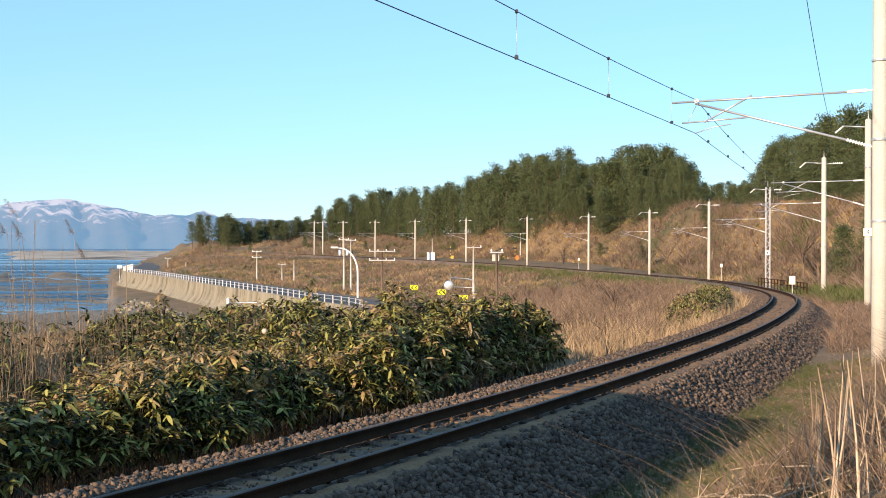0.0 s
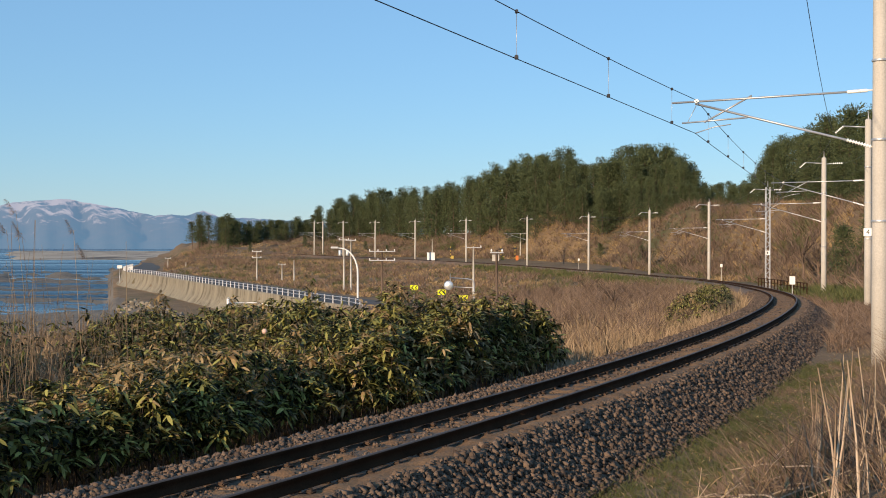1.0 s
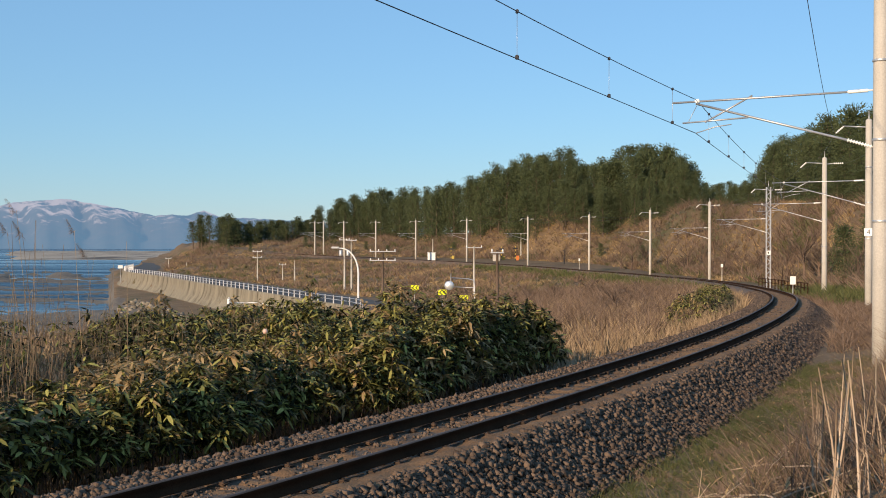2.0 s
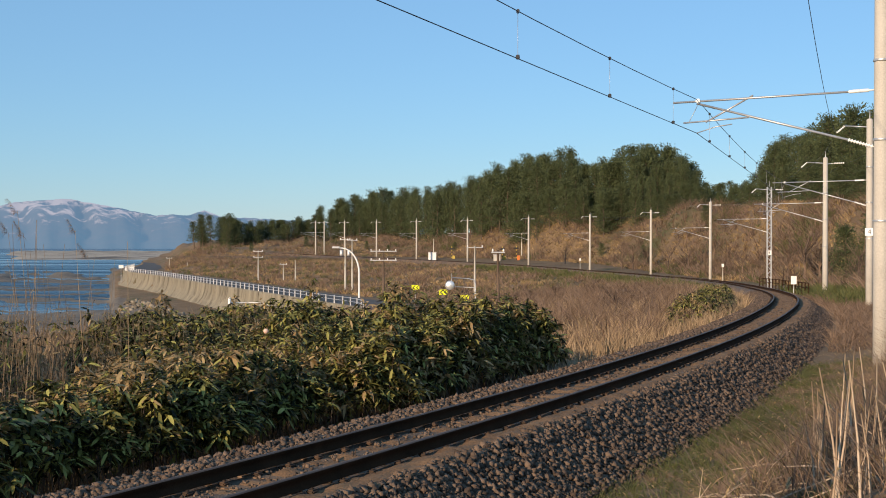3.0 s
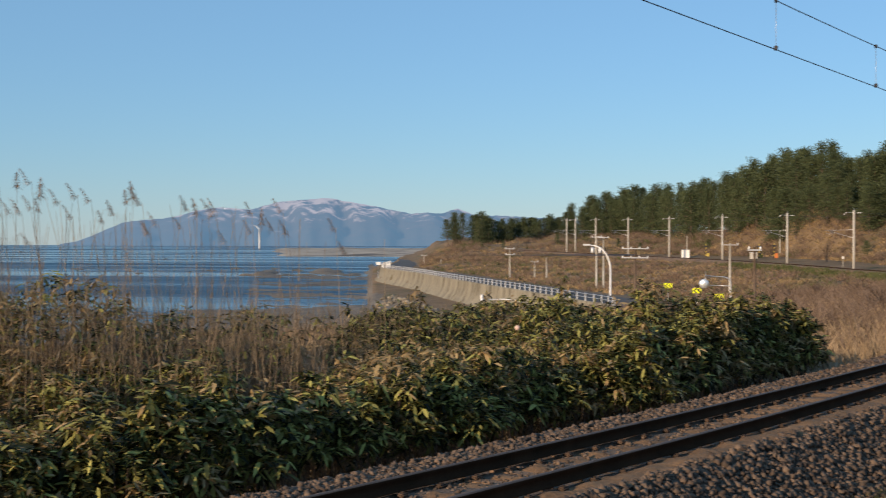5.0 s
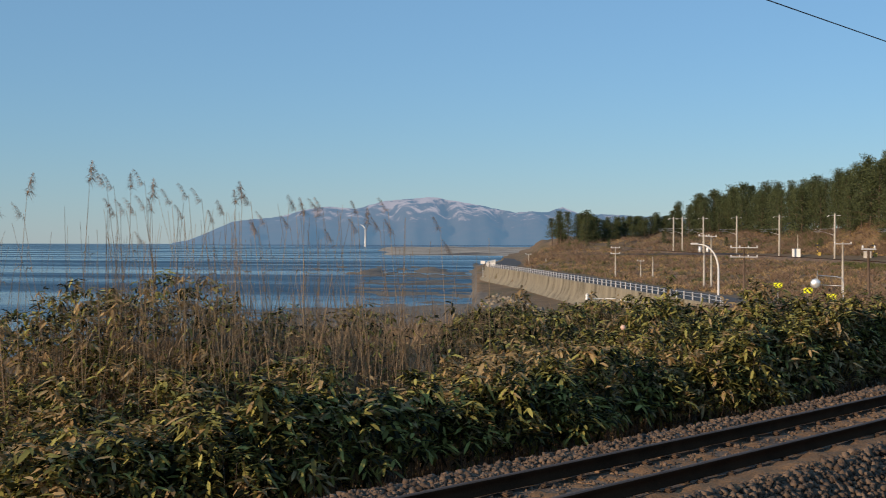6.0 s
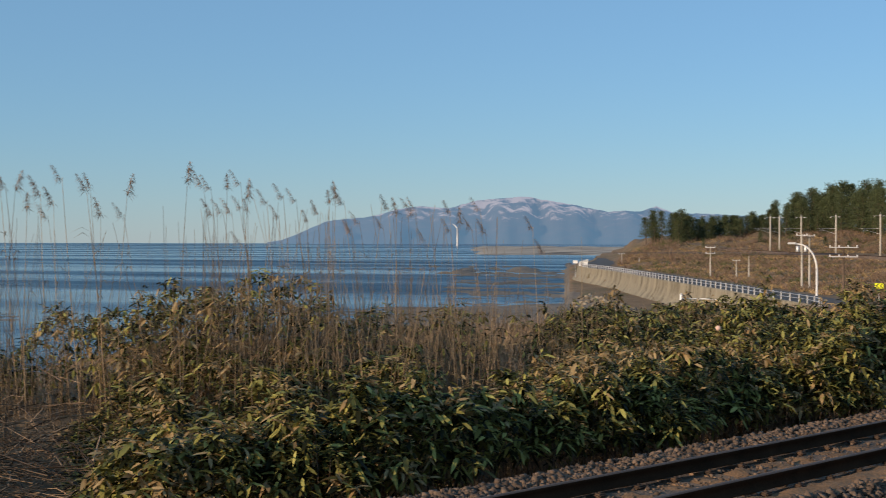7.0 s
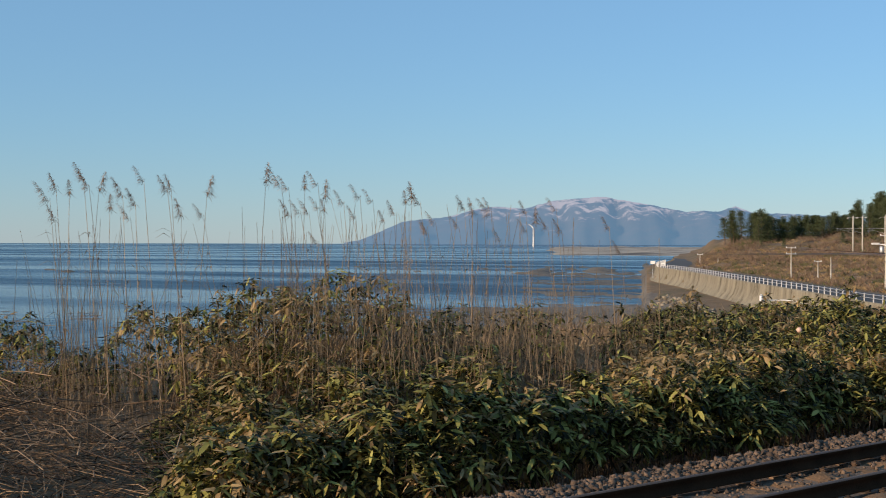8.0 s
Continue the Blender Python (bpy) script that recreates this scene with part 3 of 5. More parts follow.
def broad_leaf_mesh(name, base, ang, pitch, length, width, mat, parent=None, droop=0.5):
    """Broad bamboo grass leaves: full in the middle, with a creased midrib and a drooping point."""
    n = len(base)
    d = np.stack([np.cos(ang) * np.cos(pitch), np.sin(ang) * np.cos(pitch), np.sin(pitch)], 1)
    tilt = np.sin(ang * 7.0 + length * 90) * 0.5
    sd = np.stack([-np.sin(ang), np.cos(ang), tilt], 1)
    dn = np.array([0, 0, -1.0])
    L, W = length[:, None], width[:, None]
    m1 = base + d * L * 0.27 + dn * L * droop * 0.05
    m2 = base + d * L * 0.64 + dn * L * droop * 0.24
    tip = base + d * L * 0.95 + dn * L * droop * 0.55
    up = np.array([0, 0, 1.0]) * W * 0.14
    v = np.stack([base, m1, m1 + sd * W * 0.43 + up, m1 - sd * W * 0.43 + up, m2 + sd * W * 0.42, m2 - sd * W * 0.42, tip], 1).reshape(-1, 3)
    k = (np.arange(n) * 7)[:, None]
    f = np.concatenate([k + np.array([c]) for c in ((0, 1, 2), (0, 3, 1), (2, 1, 4), (1, 5, 4), (1, 3, 5), (4, 5, 6))])
    return mesh_np(name, v, f, mat, parent)


def stalk_mesh(name, base, tip, r0, r1, mat, bend=0.0, parent=None):
    """Thin three-sided stalks with one bend in the middle."""
    n = len(base)
    d = tip - base
    mid = base + d * 0.55 + np.array([0, 0, 1.0]) * (bend * np.linalg.norm(d, axis=1))[:, None] if np.ndim(bend) else base + d * 0.55
    ax = d / (np.linalg.norm(d, axis=1)[:, None] + 1e-9)
    a1 = np.cross(ax, np.array([0.31, 0.95, 0.05])); a1 /= np.linalg.norm(a1, axis=1)[:, None] + 1e-9
    a2 = np.cross(ax, a1)
    rows = []
    for p, r in ((base, r0), (mid, (r0 + r1) / 2), (tip, r1)):
        for k in range(3):
            t = k * math.tau / 3
            rows.append(p + (math.cos(t) * a1 + math.sin(t) * a2) * np.reshape(r, (-1, 1)))
    v = np.stack(rows, 1).reshape(-1, 3)
    o = (np.arange(n) * 9)[:, None]
    f = [o + np.array([[a_ * 3 + k, a_ * 3 + (k + 1) % 3, (a_ + 1) * 3 + (k + 1) % 3, (a_ + 1) * 3 + k]]) for a_ in (0, 1) for k in range(3)]
    return mesh_np(name, v, np.concatenate(f), mat, parent)


def hedge_height(s, u):
    """Green bamboo grass over the ground beside the track: a hedge that swells into a mound at its far end."""
    w = -u
    front = smooth((w - 1.9 - 0.30 * wave_noise(s, s * 0, 1.7, 15)) / 1.3)
    deep = np.interp(s, [-3, 4, 9, 13, 18, 30], [2.6, 2.8, 3.2, 5.5, 10.5, 10.5])
    back = smooth((2.0 + deep - w) / 1.6)
    end = smooth((26.8 + 0.10 * w - s) / 2.4) * smooth((s - 0.1 + 0.3 * w - 3.2) / 1.8)
    top = np.interp(s, [0, 3, 6, 10, 14, 18, 22, 25], [1.15, 1.45, 1.45, 1.3, 1.35, 1.7, 1.8, 1.6])
    return top * front * back * end * (1 - 0.22 * smooth((w - 4.5) / 5)) * (1 + 0.18 * wave_noise(s, u, 2.2, 11) + 0.16 * wave_noise(s, u, 0.9, 13))


def bank_height(x, y):
    """Mixed bamboo grass and reeds farther out on the bank."""
    r, az = np.hypot(x, y), np.degrees(np.arctan2(x, y))
    top = np.interp(az, [-50, -44.5, -42.6, -41.5, -39.8, -38.7, -36.6, -35, -33.8, -31.5, -28.5, -26.8, -25.6, -24, -19, -15, -12, -8], [1.75, 1.75, 1.65, 1.05, 1.1, 1.8, 1.75, 1.7, 2.1, 2.2, 2.2, 2.1, 1.45, 1.75, 1.75, 1.5, 1.3, 1.3])
    mid = np.interp(az, [-50, -37, -27, -12, -6], [26, 23, 23, 26, 29])
    return top * smooth(1.6 - np.abs(r - mid) / 2.6) * smooth((-4 - az) / 3) * (1 + 0.12 * wave_noise(x, y, 1.8, 31) + 0.08 * wave_noise(x, y, 0.7, 32))


def leaf_clusters(rng, x, y, top, frontal, dry_share, names, reach=0.5, culms=6):
    """Whorls of leaves in the shell under a canopy height."""
    depth = np.abs(rng.randn(len(x))) * 0.20
    depth = np.where(rng.rand(len(x)) < frontal, rng.rand(len(x)) ** 1.7 * reach * top, depth)
    z = ground(x, y) + np.maximum(top - depth, 0.1)
    # the face towards the track hangs over: low leaves stand farther back
    ss, uu = track_coords(x, y)
    back = np.where(uu > -4, np.clip(depth / np.maximum(top, 0.3), 0, 1) * 1.5, 0)
    hd = np.radians(np.interp(ss, S, HEAD))
    x, y = x - back * np.cos(hd), y + back * np.sin(hd)
    m = 6
    base = np.repeat(np.stack([x, y, z], 1), m, 0) + rng.randn(len(x) * m, 3) * 0.025
    ang = np.repeat(rng.uniform(0, 6.28, len(x)), m) + np.tile(np.arange(m), len(x)) * 1.05 + rng.randn(len(base)) * 0.3
    pitch = np.repeat(rng.uniform(-0.6, 0.5, len(x)), m) + rng.uniform(-0.55, 0.55, len(base))
    dry = np.repeat(rng.rand(len(x)) < dry_share, m)
    size = np.repeat(rng.uniform(0.13, 0.24, len(x)), m) * rng.uniform(0.7, 1.15, len(base))
    for name, mask, mat, lab in ((names[0], ~dry, M_SASA, names[1]), ("withered_" + names[0], dry, M_SASADRY, "withered straw-coloured bamboo grass leaves")):
        tagged(broad_leaf_mesh(name, base[mask], ang[mask], pitch[mask], size[mask], size[mask] * 0.25, mat, droop=0.48), lab, "bush", kind="stuff")
    k = rng.choice(len(x), len(x) // culms)
    foot = np.stack([x[k], y[k], ground(x[k], y[k])], 1) + rng.randn(len(k), 3) * [0.12, 0.12, 0]
    tip = np.stack([x[k], y[k], z[k]], 1)
    tagged(stalk_mesh(names[0] + "_culms", foot, tip, np.full(len(k), 0.006), np.full(len(k), 0.003), M_TWIG), "thin brown culms under the bamboo grass leaves", "stems", kind="stuff")


def build_thickets():
    rng = np.random.RandomState(21)
    n = 37000
    s, u = rng.uniform(1, 29, n), -rng.uniform(1.85, 13, n)
    # more whorls on the face towards the track
    near = rng.rand(n) < 0.34
    u = np.where(near, -rng.uniform(1.9, 3.4, n), u)
    top = hedge_height(s, u)
    keep = (top > 0.72) & ((u > -3.6) | (s > 16) | (rng.rand(n) < 0.6))
    s, u, top = s[keep], u[keep], top[keep]
    x, y, _ = on_track(s, u)
    leaf_clusters(rng, x, y, top, np.clip((3.7 + u) / 1.0, 0, 0.85), 0.12 + 0.22 * (wave_noise(s, u, 2.5, 5) > 0.35) + 0.42 * ((u < -3.6) & (s < 16)) + 0.5 * ((np.abs(np.degrees(np.arctan2(x, y)) + 29.2) < 1.3) & (u < -3)), ("bamboo_grass", "dense thicket of green broad-leaved bamboo grass beside the track"))
    n = 16000
    az, r = np.radians(rng.uniform(-47, -6, n)), rng.uniform(18, 33, n)
    x, y = r * np.sin(az), r * np.cos(az)
    top = bank_height(x, y)
    mix = wave_noise(x, y, 4.5, 37) + 0.9 * (np.degrees(az) < -33) + 0.35 * (np.degrees(az) < -26) - 0.75 * (np.degrees(az) > -23)
    keep = (top > 0.4) & (r > 19 + np.clip(-np.degrees(az) - 34, 0, 5) * 1.0) & (rng.rand(n) < np.clip(0.55 + 0.5 * mix, 0.12, 1))
    x, y, top = x[keep], y[keep], top[keep]
    leaf_clusters(rng, x, y, top, 0.7, 0.30, ("bamboo_grass", "clumps of green and withered bamboo grass on the sea bank"), 0.85, 9)
    # lower growth between the hedge and the outer bank
    n = 5200
    az, r = np.radians(rng.uniform(-38, -21, n)), rng.uniform(14, 21, n)
    x, y = r * np.sin(az), r * np.cos(az)
    top = (0.95 + 0.25 * wave_noise(x, y, 1.6, 51)) * smooth((np.degrees(az) + 38) / 4)
    keep = (track_coords(x, y)[1] < -4.6) & (wave_noise(x, y, 3.0, 52) + 0.5 * rng.randn(n) > -0.25 + 0.5 * (np.degrees(az) > -25))
    leaf_clusters(rng, x[keep], y[keep], top[keep], 0.4, 0.30, ("bamboo_grass", "low mixed green and dry bamboo grass behind the hedge"))


def build_reeds():
    rng = np.random.RandomState(40)
    # short broken reeds and dead stems among the bamboo grass
    n = 22000
    az = np.radians(rng.uniform(-46, -6, n))
    r = np.where(np.degrees(az) > -24, 14.5, 18.5) + rng.rand(n) * 13
    x, y = r * np.sin(az), r * np.cos(az)
    keep = (rng.rand(n) < np.clip(0.5 + 0.6 * wave_noise(x, y, 3.0, 41), 0.1, 1)) & (track_coords(x, y)[1] < -3.8) & ((np.degrees(az) > -34.5) | ((r > 23.5) & (rng.rand(n) < 0.25)))
    x, y = x[keep], y[keep]
    z = ground(x, y)
    h = rng.uniform(0.5, 1.7, len(x)) * np.clip(0.6 + bank_height(x, y) / 2.6, 0.5, 1.4)
    base = np.stack([x, y, z - 0.05], 1)
    tip = base + np.stack([rng.randn(len(x)) * 0.26 * h, rng.randn(len(x)) * 0.26 * h, h], 1)
    tagged(stalk_mesh("dead_reed_stems", base, tip, rng.uniform(0.004, 0.010, len(x)), np.full(len(x), 0.003), M_STRAW), "dense dead straw-coloured reed stems on the bank", "reeds", kind="stuff")
    # hanging dry blades
    n = 19000
    az, r = np.radians(rng.uniform(-46, -6, n)), rng.uniform(15.5, 30, n)
    x, y = r * np.sin(az), r * np.cos(az)
    far = (track_coords(x, y)[1] < -6.5) & ((np.degrees(az) > -34.5) | ((r > 23.5) & (rng.rand(n) < 0.3)))
    x, y = x[far], y[far]; n = len(x)
    base = np.stack([x, y, ground(x, y) + rng.rand(n) ** 1.4 * (0.35 + 0.85 * bank_height(x, y))], 1)
    tagged(leaf_mesh("dead_reed_blades", base, rng.uniform(0, 6.28, n), rng.uniform(-0.6, 0.9, n), rng.uniform(0.25, 0.6, n), rng.uniform(0.012, 0.022, n), M_STRAW, droop=0.8), "dry narrow reed blades hanging among the stems", "reeds", kind="stuff")
    # matted dead grass on the near bank
    n = 16000
    s, u = rng.uniform(-20, 5.5, n), -rng.uniform(2.0, 20, n)
    x, y, _ = on_track(s, u)
    ang = 2.4 + 1.0 * wave_noise(x, y, 2.5, 45) + rng.randn(n) * 0.7
    L = rng.uniform(0.5, 1.7, n)
    base = np.stack([x, y, ground(x, y) + rng.rand(n) * (0.5 + 0.75 * smooth((-u - 4.5) / 4)) * (0.7 + 0.5 * wave_noise(x, y, 2.2, 44))], 1)
    tip = base + np.stack([np.cos(ang) * L, np.sin(ang) * L, rng.uniform(-0.25, 0.22, n)], 1)
    tip[:, 2] = np.maximum(tip[:, 2], ground(tip[:, 0], tip[:, 1]) + 0.01)
    tagged(stalk_mesh("matted_dead_grass", base, tip, rng.uniform(0.003, 0.013, n), np.full(n, 0.003), M_MAT, bend=rng.uniform(0, 0.12, n)), "flattened tangle of dead brown grass stalks", "grass", kind="stuff")


def build_dead_mat():
    rng = np.random.RandomState(91)
    n = 9000
    s, u = rng.uniform(-20, 4.5, n), -rng.uniform(2.2, 20, n)
    x, y, _ = on_track(s, u)
    lump = np.clip(0.5 + 0.6 * wave_noise(x, y, 2.0, 44), 0.05, 1.2)
    base = np.stack([x, y, ground(x, y) + rng.rand(n) * (0.5 + 0.75 * smooth((-u - 4.5) / 4)) * lump], 1)
    tagged(leaf_mesh("dead_grass_blades", base, 2.4 + 1.0 * wave_noise(x, y, 2.5, 45) + rng.randn(n) * 0.9, rng.uniform(-0.35, 0.5, n), rng.uniform(0.25, 0.8, n), rng.uniform(0.012, 0.026, n), M_MAT, droop=0.5), "heaps of flattened straw-coloured grass blades", "grass", kind="stuff")


def reed_plume(rng, tip, size, lean):
    """The drooping feathery head of one reed, as arrays of thin blades."""
    n = 150
    t = rng.rand(n)
    base = tip + np.array([lean[0], lean[1], 1.0]) * (t * size * 0.8)[:, None] - np.array([0, 0, size * 0.2])
    base[:, :2] += np.array(lean) * (t * t * size * 0.7)[:, None]
    ang = math.atan2(lean[1], lean[0]) + rng.randn(n) * 0.55
    return base, ang, rng.uniform(-0.35, 0.85, n), rng.uniform(0.30, 0.52, n) * size * (1.15 - 0.7 * t), np.full(n, size * 0.021)


def build_tall_reeds():
    """Tall reeds with plumes: azimuth and top angle (degrees) of the groups along the bank."""
    rng = np.random.RandomState(77)
    heads = [(-42.4, 2.67), (-41.8, 3.33), (-41.0, 3.59), (-40.6, 3.33), (-39.9, 3.20), (-39.3, 2.85), (-38.4, 3.41), (-37.3, 3.33), (-37.0, 3.33), (-35.2, 3.25), (-32.6, 3.46), (-32.3, 3.38), (-32.0, 3.27), (-30.9, 3.25), (-30.7, 3.33), (-30.1, 3.01), (-29.4, 2.64), (-30.6, 2.14), (-28.6, 2.93), (-28.1, 2.80), (-27.3, 1.62), (-26.8, 1.80), (-26.2, 2.75), (-26.0, 2.80), (-25.7, 2.75), (-25.1, 1.70), (-23.7, 2.14), (-23.2, 2.14), (-22.6, 2.41), (-22.5, 2.41), (-23.8, 1.22), (-21.9, 1.09), (-20.8, 2.20), (-20.3, 1.54), (-19.5, 2.14), (-19.1, 1.54), (-17.1, 1.54)]
    kinds = []
    for i in range(4):
        reed = tagged(empty("reed"), "tall dry reed with a drooping brown feathery plume", "reed", "reeds on the sea bank")
        b = np.array([[0, 0, 0.0]]); k1 = np.array([[0.10 + 0.05 * i, 0.03, 1.9]]); top = np.array([[0.22 + 0.10 * i, 0.08 * (i - 1.5), 3.7]])
        st = stalk_mesh("stem", np.concatenate([b, k1]), np.concatenate([k1, top]), np.array([0.0075, 0.006]), np.array([0.006, 0.003]), M_STRAW, parent=reed)
        pb, pa, pp, pl, pw = reed_plume(np.random.RandomState(i), top[0], rng.uniform(0.30, 0.42), (0.35, 0.1 * (i - 1.5)))
        leaf_mesh("plume", pb, pa, pp, pl, pw, M_PLUME, reed, droop=0.6)["label"] = "brown feathery seed plume"
        m = 5
        leaf_mesh("blade", b[[0] * m] + (top - b) * rng.uniform(0.25, 0.8, (m, 1)), rng.uniform(0, 6.28, m), rng.uniform(0.3, 0.9, m), rng.uniform(0.3, 0.55, m), np.full(m, 0.018), M_STRAW, reed, droop=1.0)["kind"] = "stuff"
        kinds.append(reed)
    first = set()
    spots = [(az + rng.uniform(-0.12, 0.12), el) for az, el in heads]
    spots += [(az + rng.uniform(-0.7, 0.7), el - rng.uniform(0.5, 1.6)) for az, el in heads if rng.rand() < 0.4]
    for az, el in spots:
        d = rng.uniform(19, 25)
        tip = Vector((d * math.sin(radians(az)), d * math.cos(radians(az)), 0))
        gz = ground_at(tip.x, tip.y)
        i = int(rng.randint(4))
        q = (EYE + math.tan(radians(el)) * d - gz) / 4.0
        turn_ = Matrix.Rotation(math.pi + rng.uniform(-0.9, 0.9), 4, "Z")
        foot = tip - turn_ @ Vector((0.36 + 0.10 * i, 0.08 * (i - 1.5), 0)) * q
        m = Matrix.Translation((foot.x, foot.y, ground_at(foot.x, foot.y) - 0.02)) @ turn_ @ Matrix.Diagonal((q, q, q, 1))
        if i in first:
            copy_at(kinds[i], m)
        else:
            kinds[i].matrix_basis = m; first.add(i)
    # bare tall stems without a head
    n = 420
    pick = np.array([h[0] for h in heads])[rng.randint(len(heads), size=n)] + rng.randn(n) * 0.9
    r = rng.uniform(18, 25, n)
    x, y = r * np.sin(np.radians(pick)), r * np.cos(np.radians(pick))
    base = np.stack([x, y, ground(x, y) - 0.03], 1)
    h = rng.uniform(1.8, 3.6, n)
    tip = base + np.stack([rng.randn(n) * 0.12 * h, rng.randn(n) * 0.12 * h, h], 1)
    tagged(stalk_mesh("bare_reed_stems", base, tip, np.full(n, 0.0065), np.full(n, 0.003), M_STRAW), "tall bare dry reed stems without heads", "reeds", kind="stuff")


def build_field():
    """Dry grass on the slope between track and road, on the hill foot and by the right-hand ditch."""
    rng = np.random.RandomState(60)
    def tufts(name, x, y, h, wide, mat, label, lean=0.35, blades=7):
        n = len(x)
        base = np.repeat(np.stack([x, y, ground(x, y) - 0.03], 1), blades, 0) + rng.randn(n * blades, 3) * np.array([1, 1, 0]) * np.repeat(h, blades)[:, None] * 0.14
        L = np.repeat(h, blades) * rng.uniform(0.6, 1.15, n * blades)
        tip = base + np.stack([rng.randn(len(L)) * lean * L, rng.randn(len(L)) * lean * L, L], 1)
        w = np.repeat(wide, blades)[:, None] * np.stack([np.ones(len(L)), 0.2 * rng.randn(len(L)), 0 * L], 1)
        mid = base + (tip - base) * 0.5 + np.array([0, 0, 1.0]) * (L * 0.08)[:, None]
        v = np.stack([base - w, base + w, mid + w * 0.8, mid - w * 0.8, tip], 1).reshape(-1, 3)
        k = (np.arange(len(L)) * 5)[:, None]
        f = np.concatenate([k + np.array([[0, 1, 2]]), k + np.array([[0, 2, 3]]), k + np.array([[3, 2, 4]])])
        tagged(mesh_np(name, v, f, mat), label, "grass", kind="stuff")
    # left slope beyond the thicket
    n = 7500
    s, u = rng.uniform(24, 110, n), -1.9 - rng.rand(n) ** 1.3 * 42
    x, y, _ = on_track(s, u)
    clear = np.abs(road_coords(x, y)[1]) > 5.5
    edge = (hedge_height(s, u) < 0.3) & clear
    x, y, s = x[edge], y[edge], s[edge]
    d = np.hypot(x, y)
    tufts("dry_grass", x, y, rng.uniform(0.35, 0.95, len(x)), 0.004 + 0.00022 * d, M_STRAW, "straw-coloured dry grass covering the slope below the track")
    n = 11000
    s, u = rng.uniform(100, 340, n), -3 - rng.rand(n) * 75
    x, y, _ = on_track(s, u)
    v = road_coords(x, y)[1]
    ok = (np.abs(v) > 6) & (v > -6)
    x, y = x[ok], y[ok]
    kind = wave_noise(x, y, 18, 64) + 0.4 * rng.randn(len(x))
    for lo, hi, name, mat, lab, hh in ((-9, 0.2, "dry_grass", M_HILLGRASS, "tawny dry grass on the flat field by the road", (0.25, 0.7)), (0.2, 0.9, "bare_shrubs", M_TWIG, "brown leafless scrub on the flat field", (0.5, 1.3)), (0.9, 9, "green_scrub", M_GRASS, "green undergrowth on the flat field", (0.5, 1.2))):
        m = (kind > lo) & (kind <= hi)
        tufts(name, x[m], y[m], rng.uniform(*hh, m.sum()), np.full(m.sum(), 0.05), mat, lab, 0.8, 7)
    # shrubs of bare twigs
    n = 8500
    s, u = rng.uniform(34, 130, n), -rng.uniform(4, 46, n)
    x, y, _ = on_track(s, u)
    keep = (wave_noise(x, y, 9, 61) > -0.15) & (np.abs(road_coords(x, y)[1]) > 6)
    x, y = x[keep], y[keep]
    tufts("bare_shrubs", x, y, rng.uniform(0.6, 1.5, len(x)), 0.005 + 0.00016 * np.hypot(x, y), M_TWIG, "brown leafless shrubs on the slope", 0.85, 11)
    # hill slopes
    n = 17000
    az = rng.uniform(-13, 22, n)
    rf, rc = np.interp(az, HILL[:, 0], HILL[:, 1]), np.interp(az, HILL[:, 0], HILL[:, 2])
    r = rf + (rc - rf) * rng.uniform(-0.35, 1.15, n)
    x, y = r * np.sin(np.radians(az)), r * np.cos(np.radians(az))
    u = track_coords(x, y)[1]
    ok = (np.abs(u) > 3) & (np.abs(road_coords(x, y)[1]) > 6)
    x, y = x[ok], y[ok]
    kind = wave_noise(x, y, 26, 62) + 0.4 * rng.randn(len(x))
    for lo, hi, name, mat, lab, hh in ((-9, 0.25, "dry_grass", M_HILLGRASS, "tawny dry grass on the hill slope", (0.25, 0.7)), (0.25, 0.95, "bare_shrubs", M_TWIG, "brown leafless scrub on the hill slope", (0.7, 2.0)), (0.95, 9, "green_scrub", M_GRASS, "patches of green undergrowth on the hill slope", (0.6, 1.6))):
        m = (kind > lo) & (kind <= hi)
        tufts(name, x[m], y[m], rng.uniform(*hh, m.sum()), np.full(m.sum(), 0.045), mat, lab, 0.9, 8)
    # green verge by the curve
    n = 1600
    s, u = rng.uniform(110, 250, n), -rng.uniform(2.0, 6, n)
    x, y, _ = on_track(s, u)
    tufts("green_verge", x, y, rng.uniform(0.4, 1.0, n), 0.008 + 0.0003 * np.hypot(x, y), M_GRASS, "green bamboo grass patch on the track verge", 0.5, 8)
    s, u = rng.uniform(66, 100, 700), rng.uniform(2.8, 9, 700)
    x, y, _ = on_track(s, u)
    tufts("green_verge", x, y, rng.uniform(0.4, 1.0, len(x)), 0.008 + 0.0003 * np.hypot(x, y), M_GRASS, "green and yellow undergrowth beside the masts", 0.5, 8)
    s, u = rng.uniform(45, 74, 2200), -rng.uniform(2.0, 4.8, 2200)
    x, y, _ = on_track(s, u)
    top = 1.25 * smooth((-u - 2.1) / 1.0) * smooth((4.8 + u) / 0.8) * smooth((74 - s) / 3) * smooth((s - 45) / 4) + 0.15
    leaf_clusters(rng, x, y, top, 0.3, 0.25, ("bamboo_grass", "low green bamboo grass clump on the curve's inner verge"))
    # fallen dry leaves
    n = 6000
    s, u = rng.uniform(7, 60, n), 2.2 + rng.rand(n) * 7
    x, y, _ = on_track(s, u)
    base = np.stack([x, y, ground(x, y) + rng.uniform(0.01, 0.35, n) * np.clip((u - 2.2) / 2, 0.1, 1)], 1)
    tagged(leaf_mesh("dead_leaves", base, rng.uniform(0, 6.28, n), rng.uniform(-0.6, 0.9, n), rng.uniform(0.06, 0.22, n), rng.uniform(0.012, 0.04, n), M_SASADRY), "curled dry leaves and blades on the brambly bank", "leaves", kind="stuff")
    # scrub between ditch and masts
    n = 2600
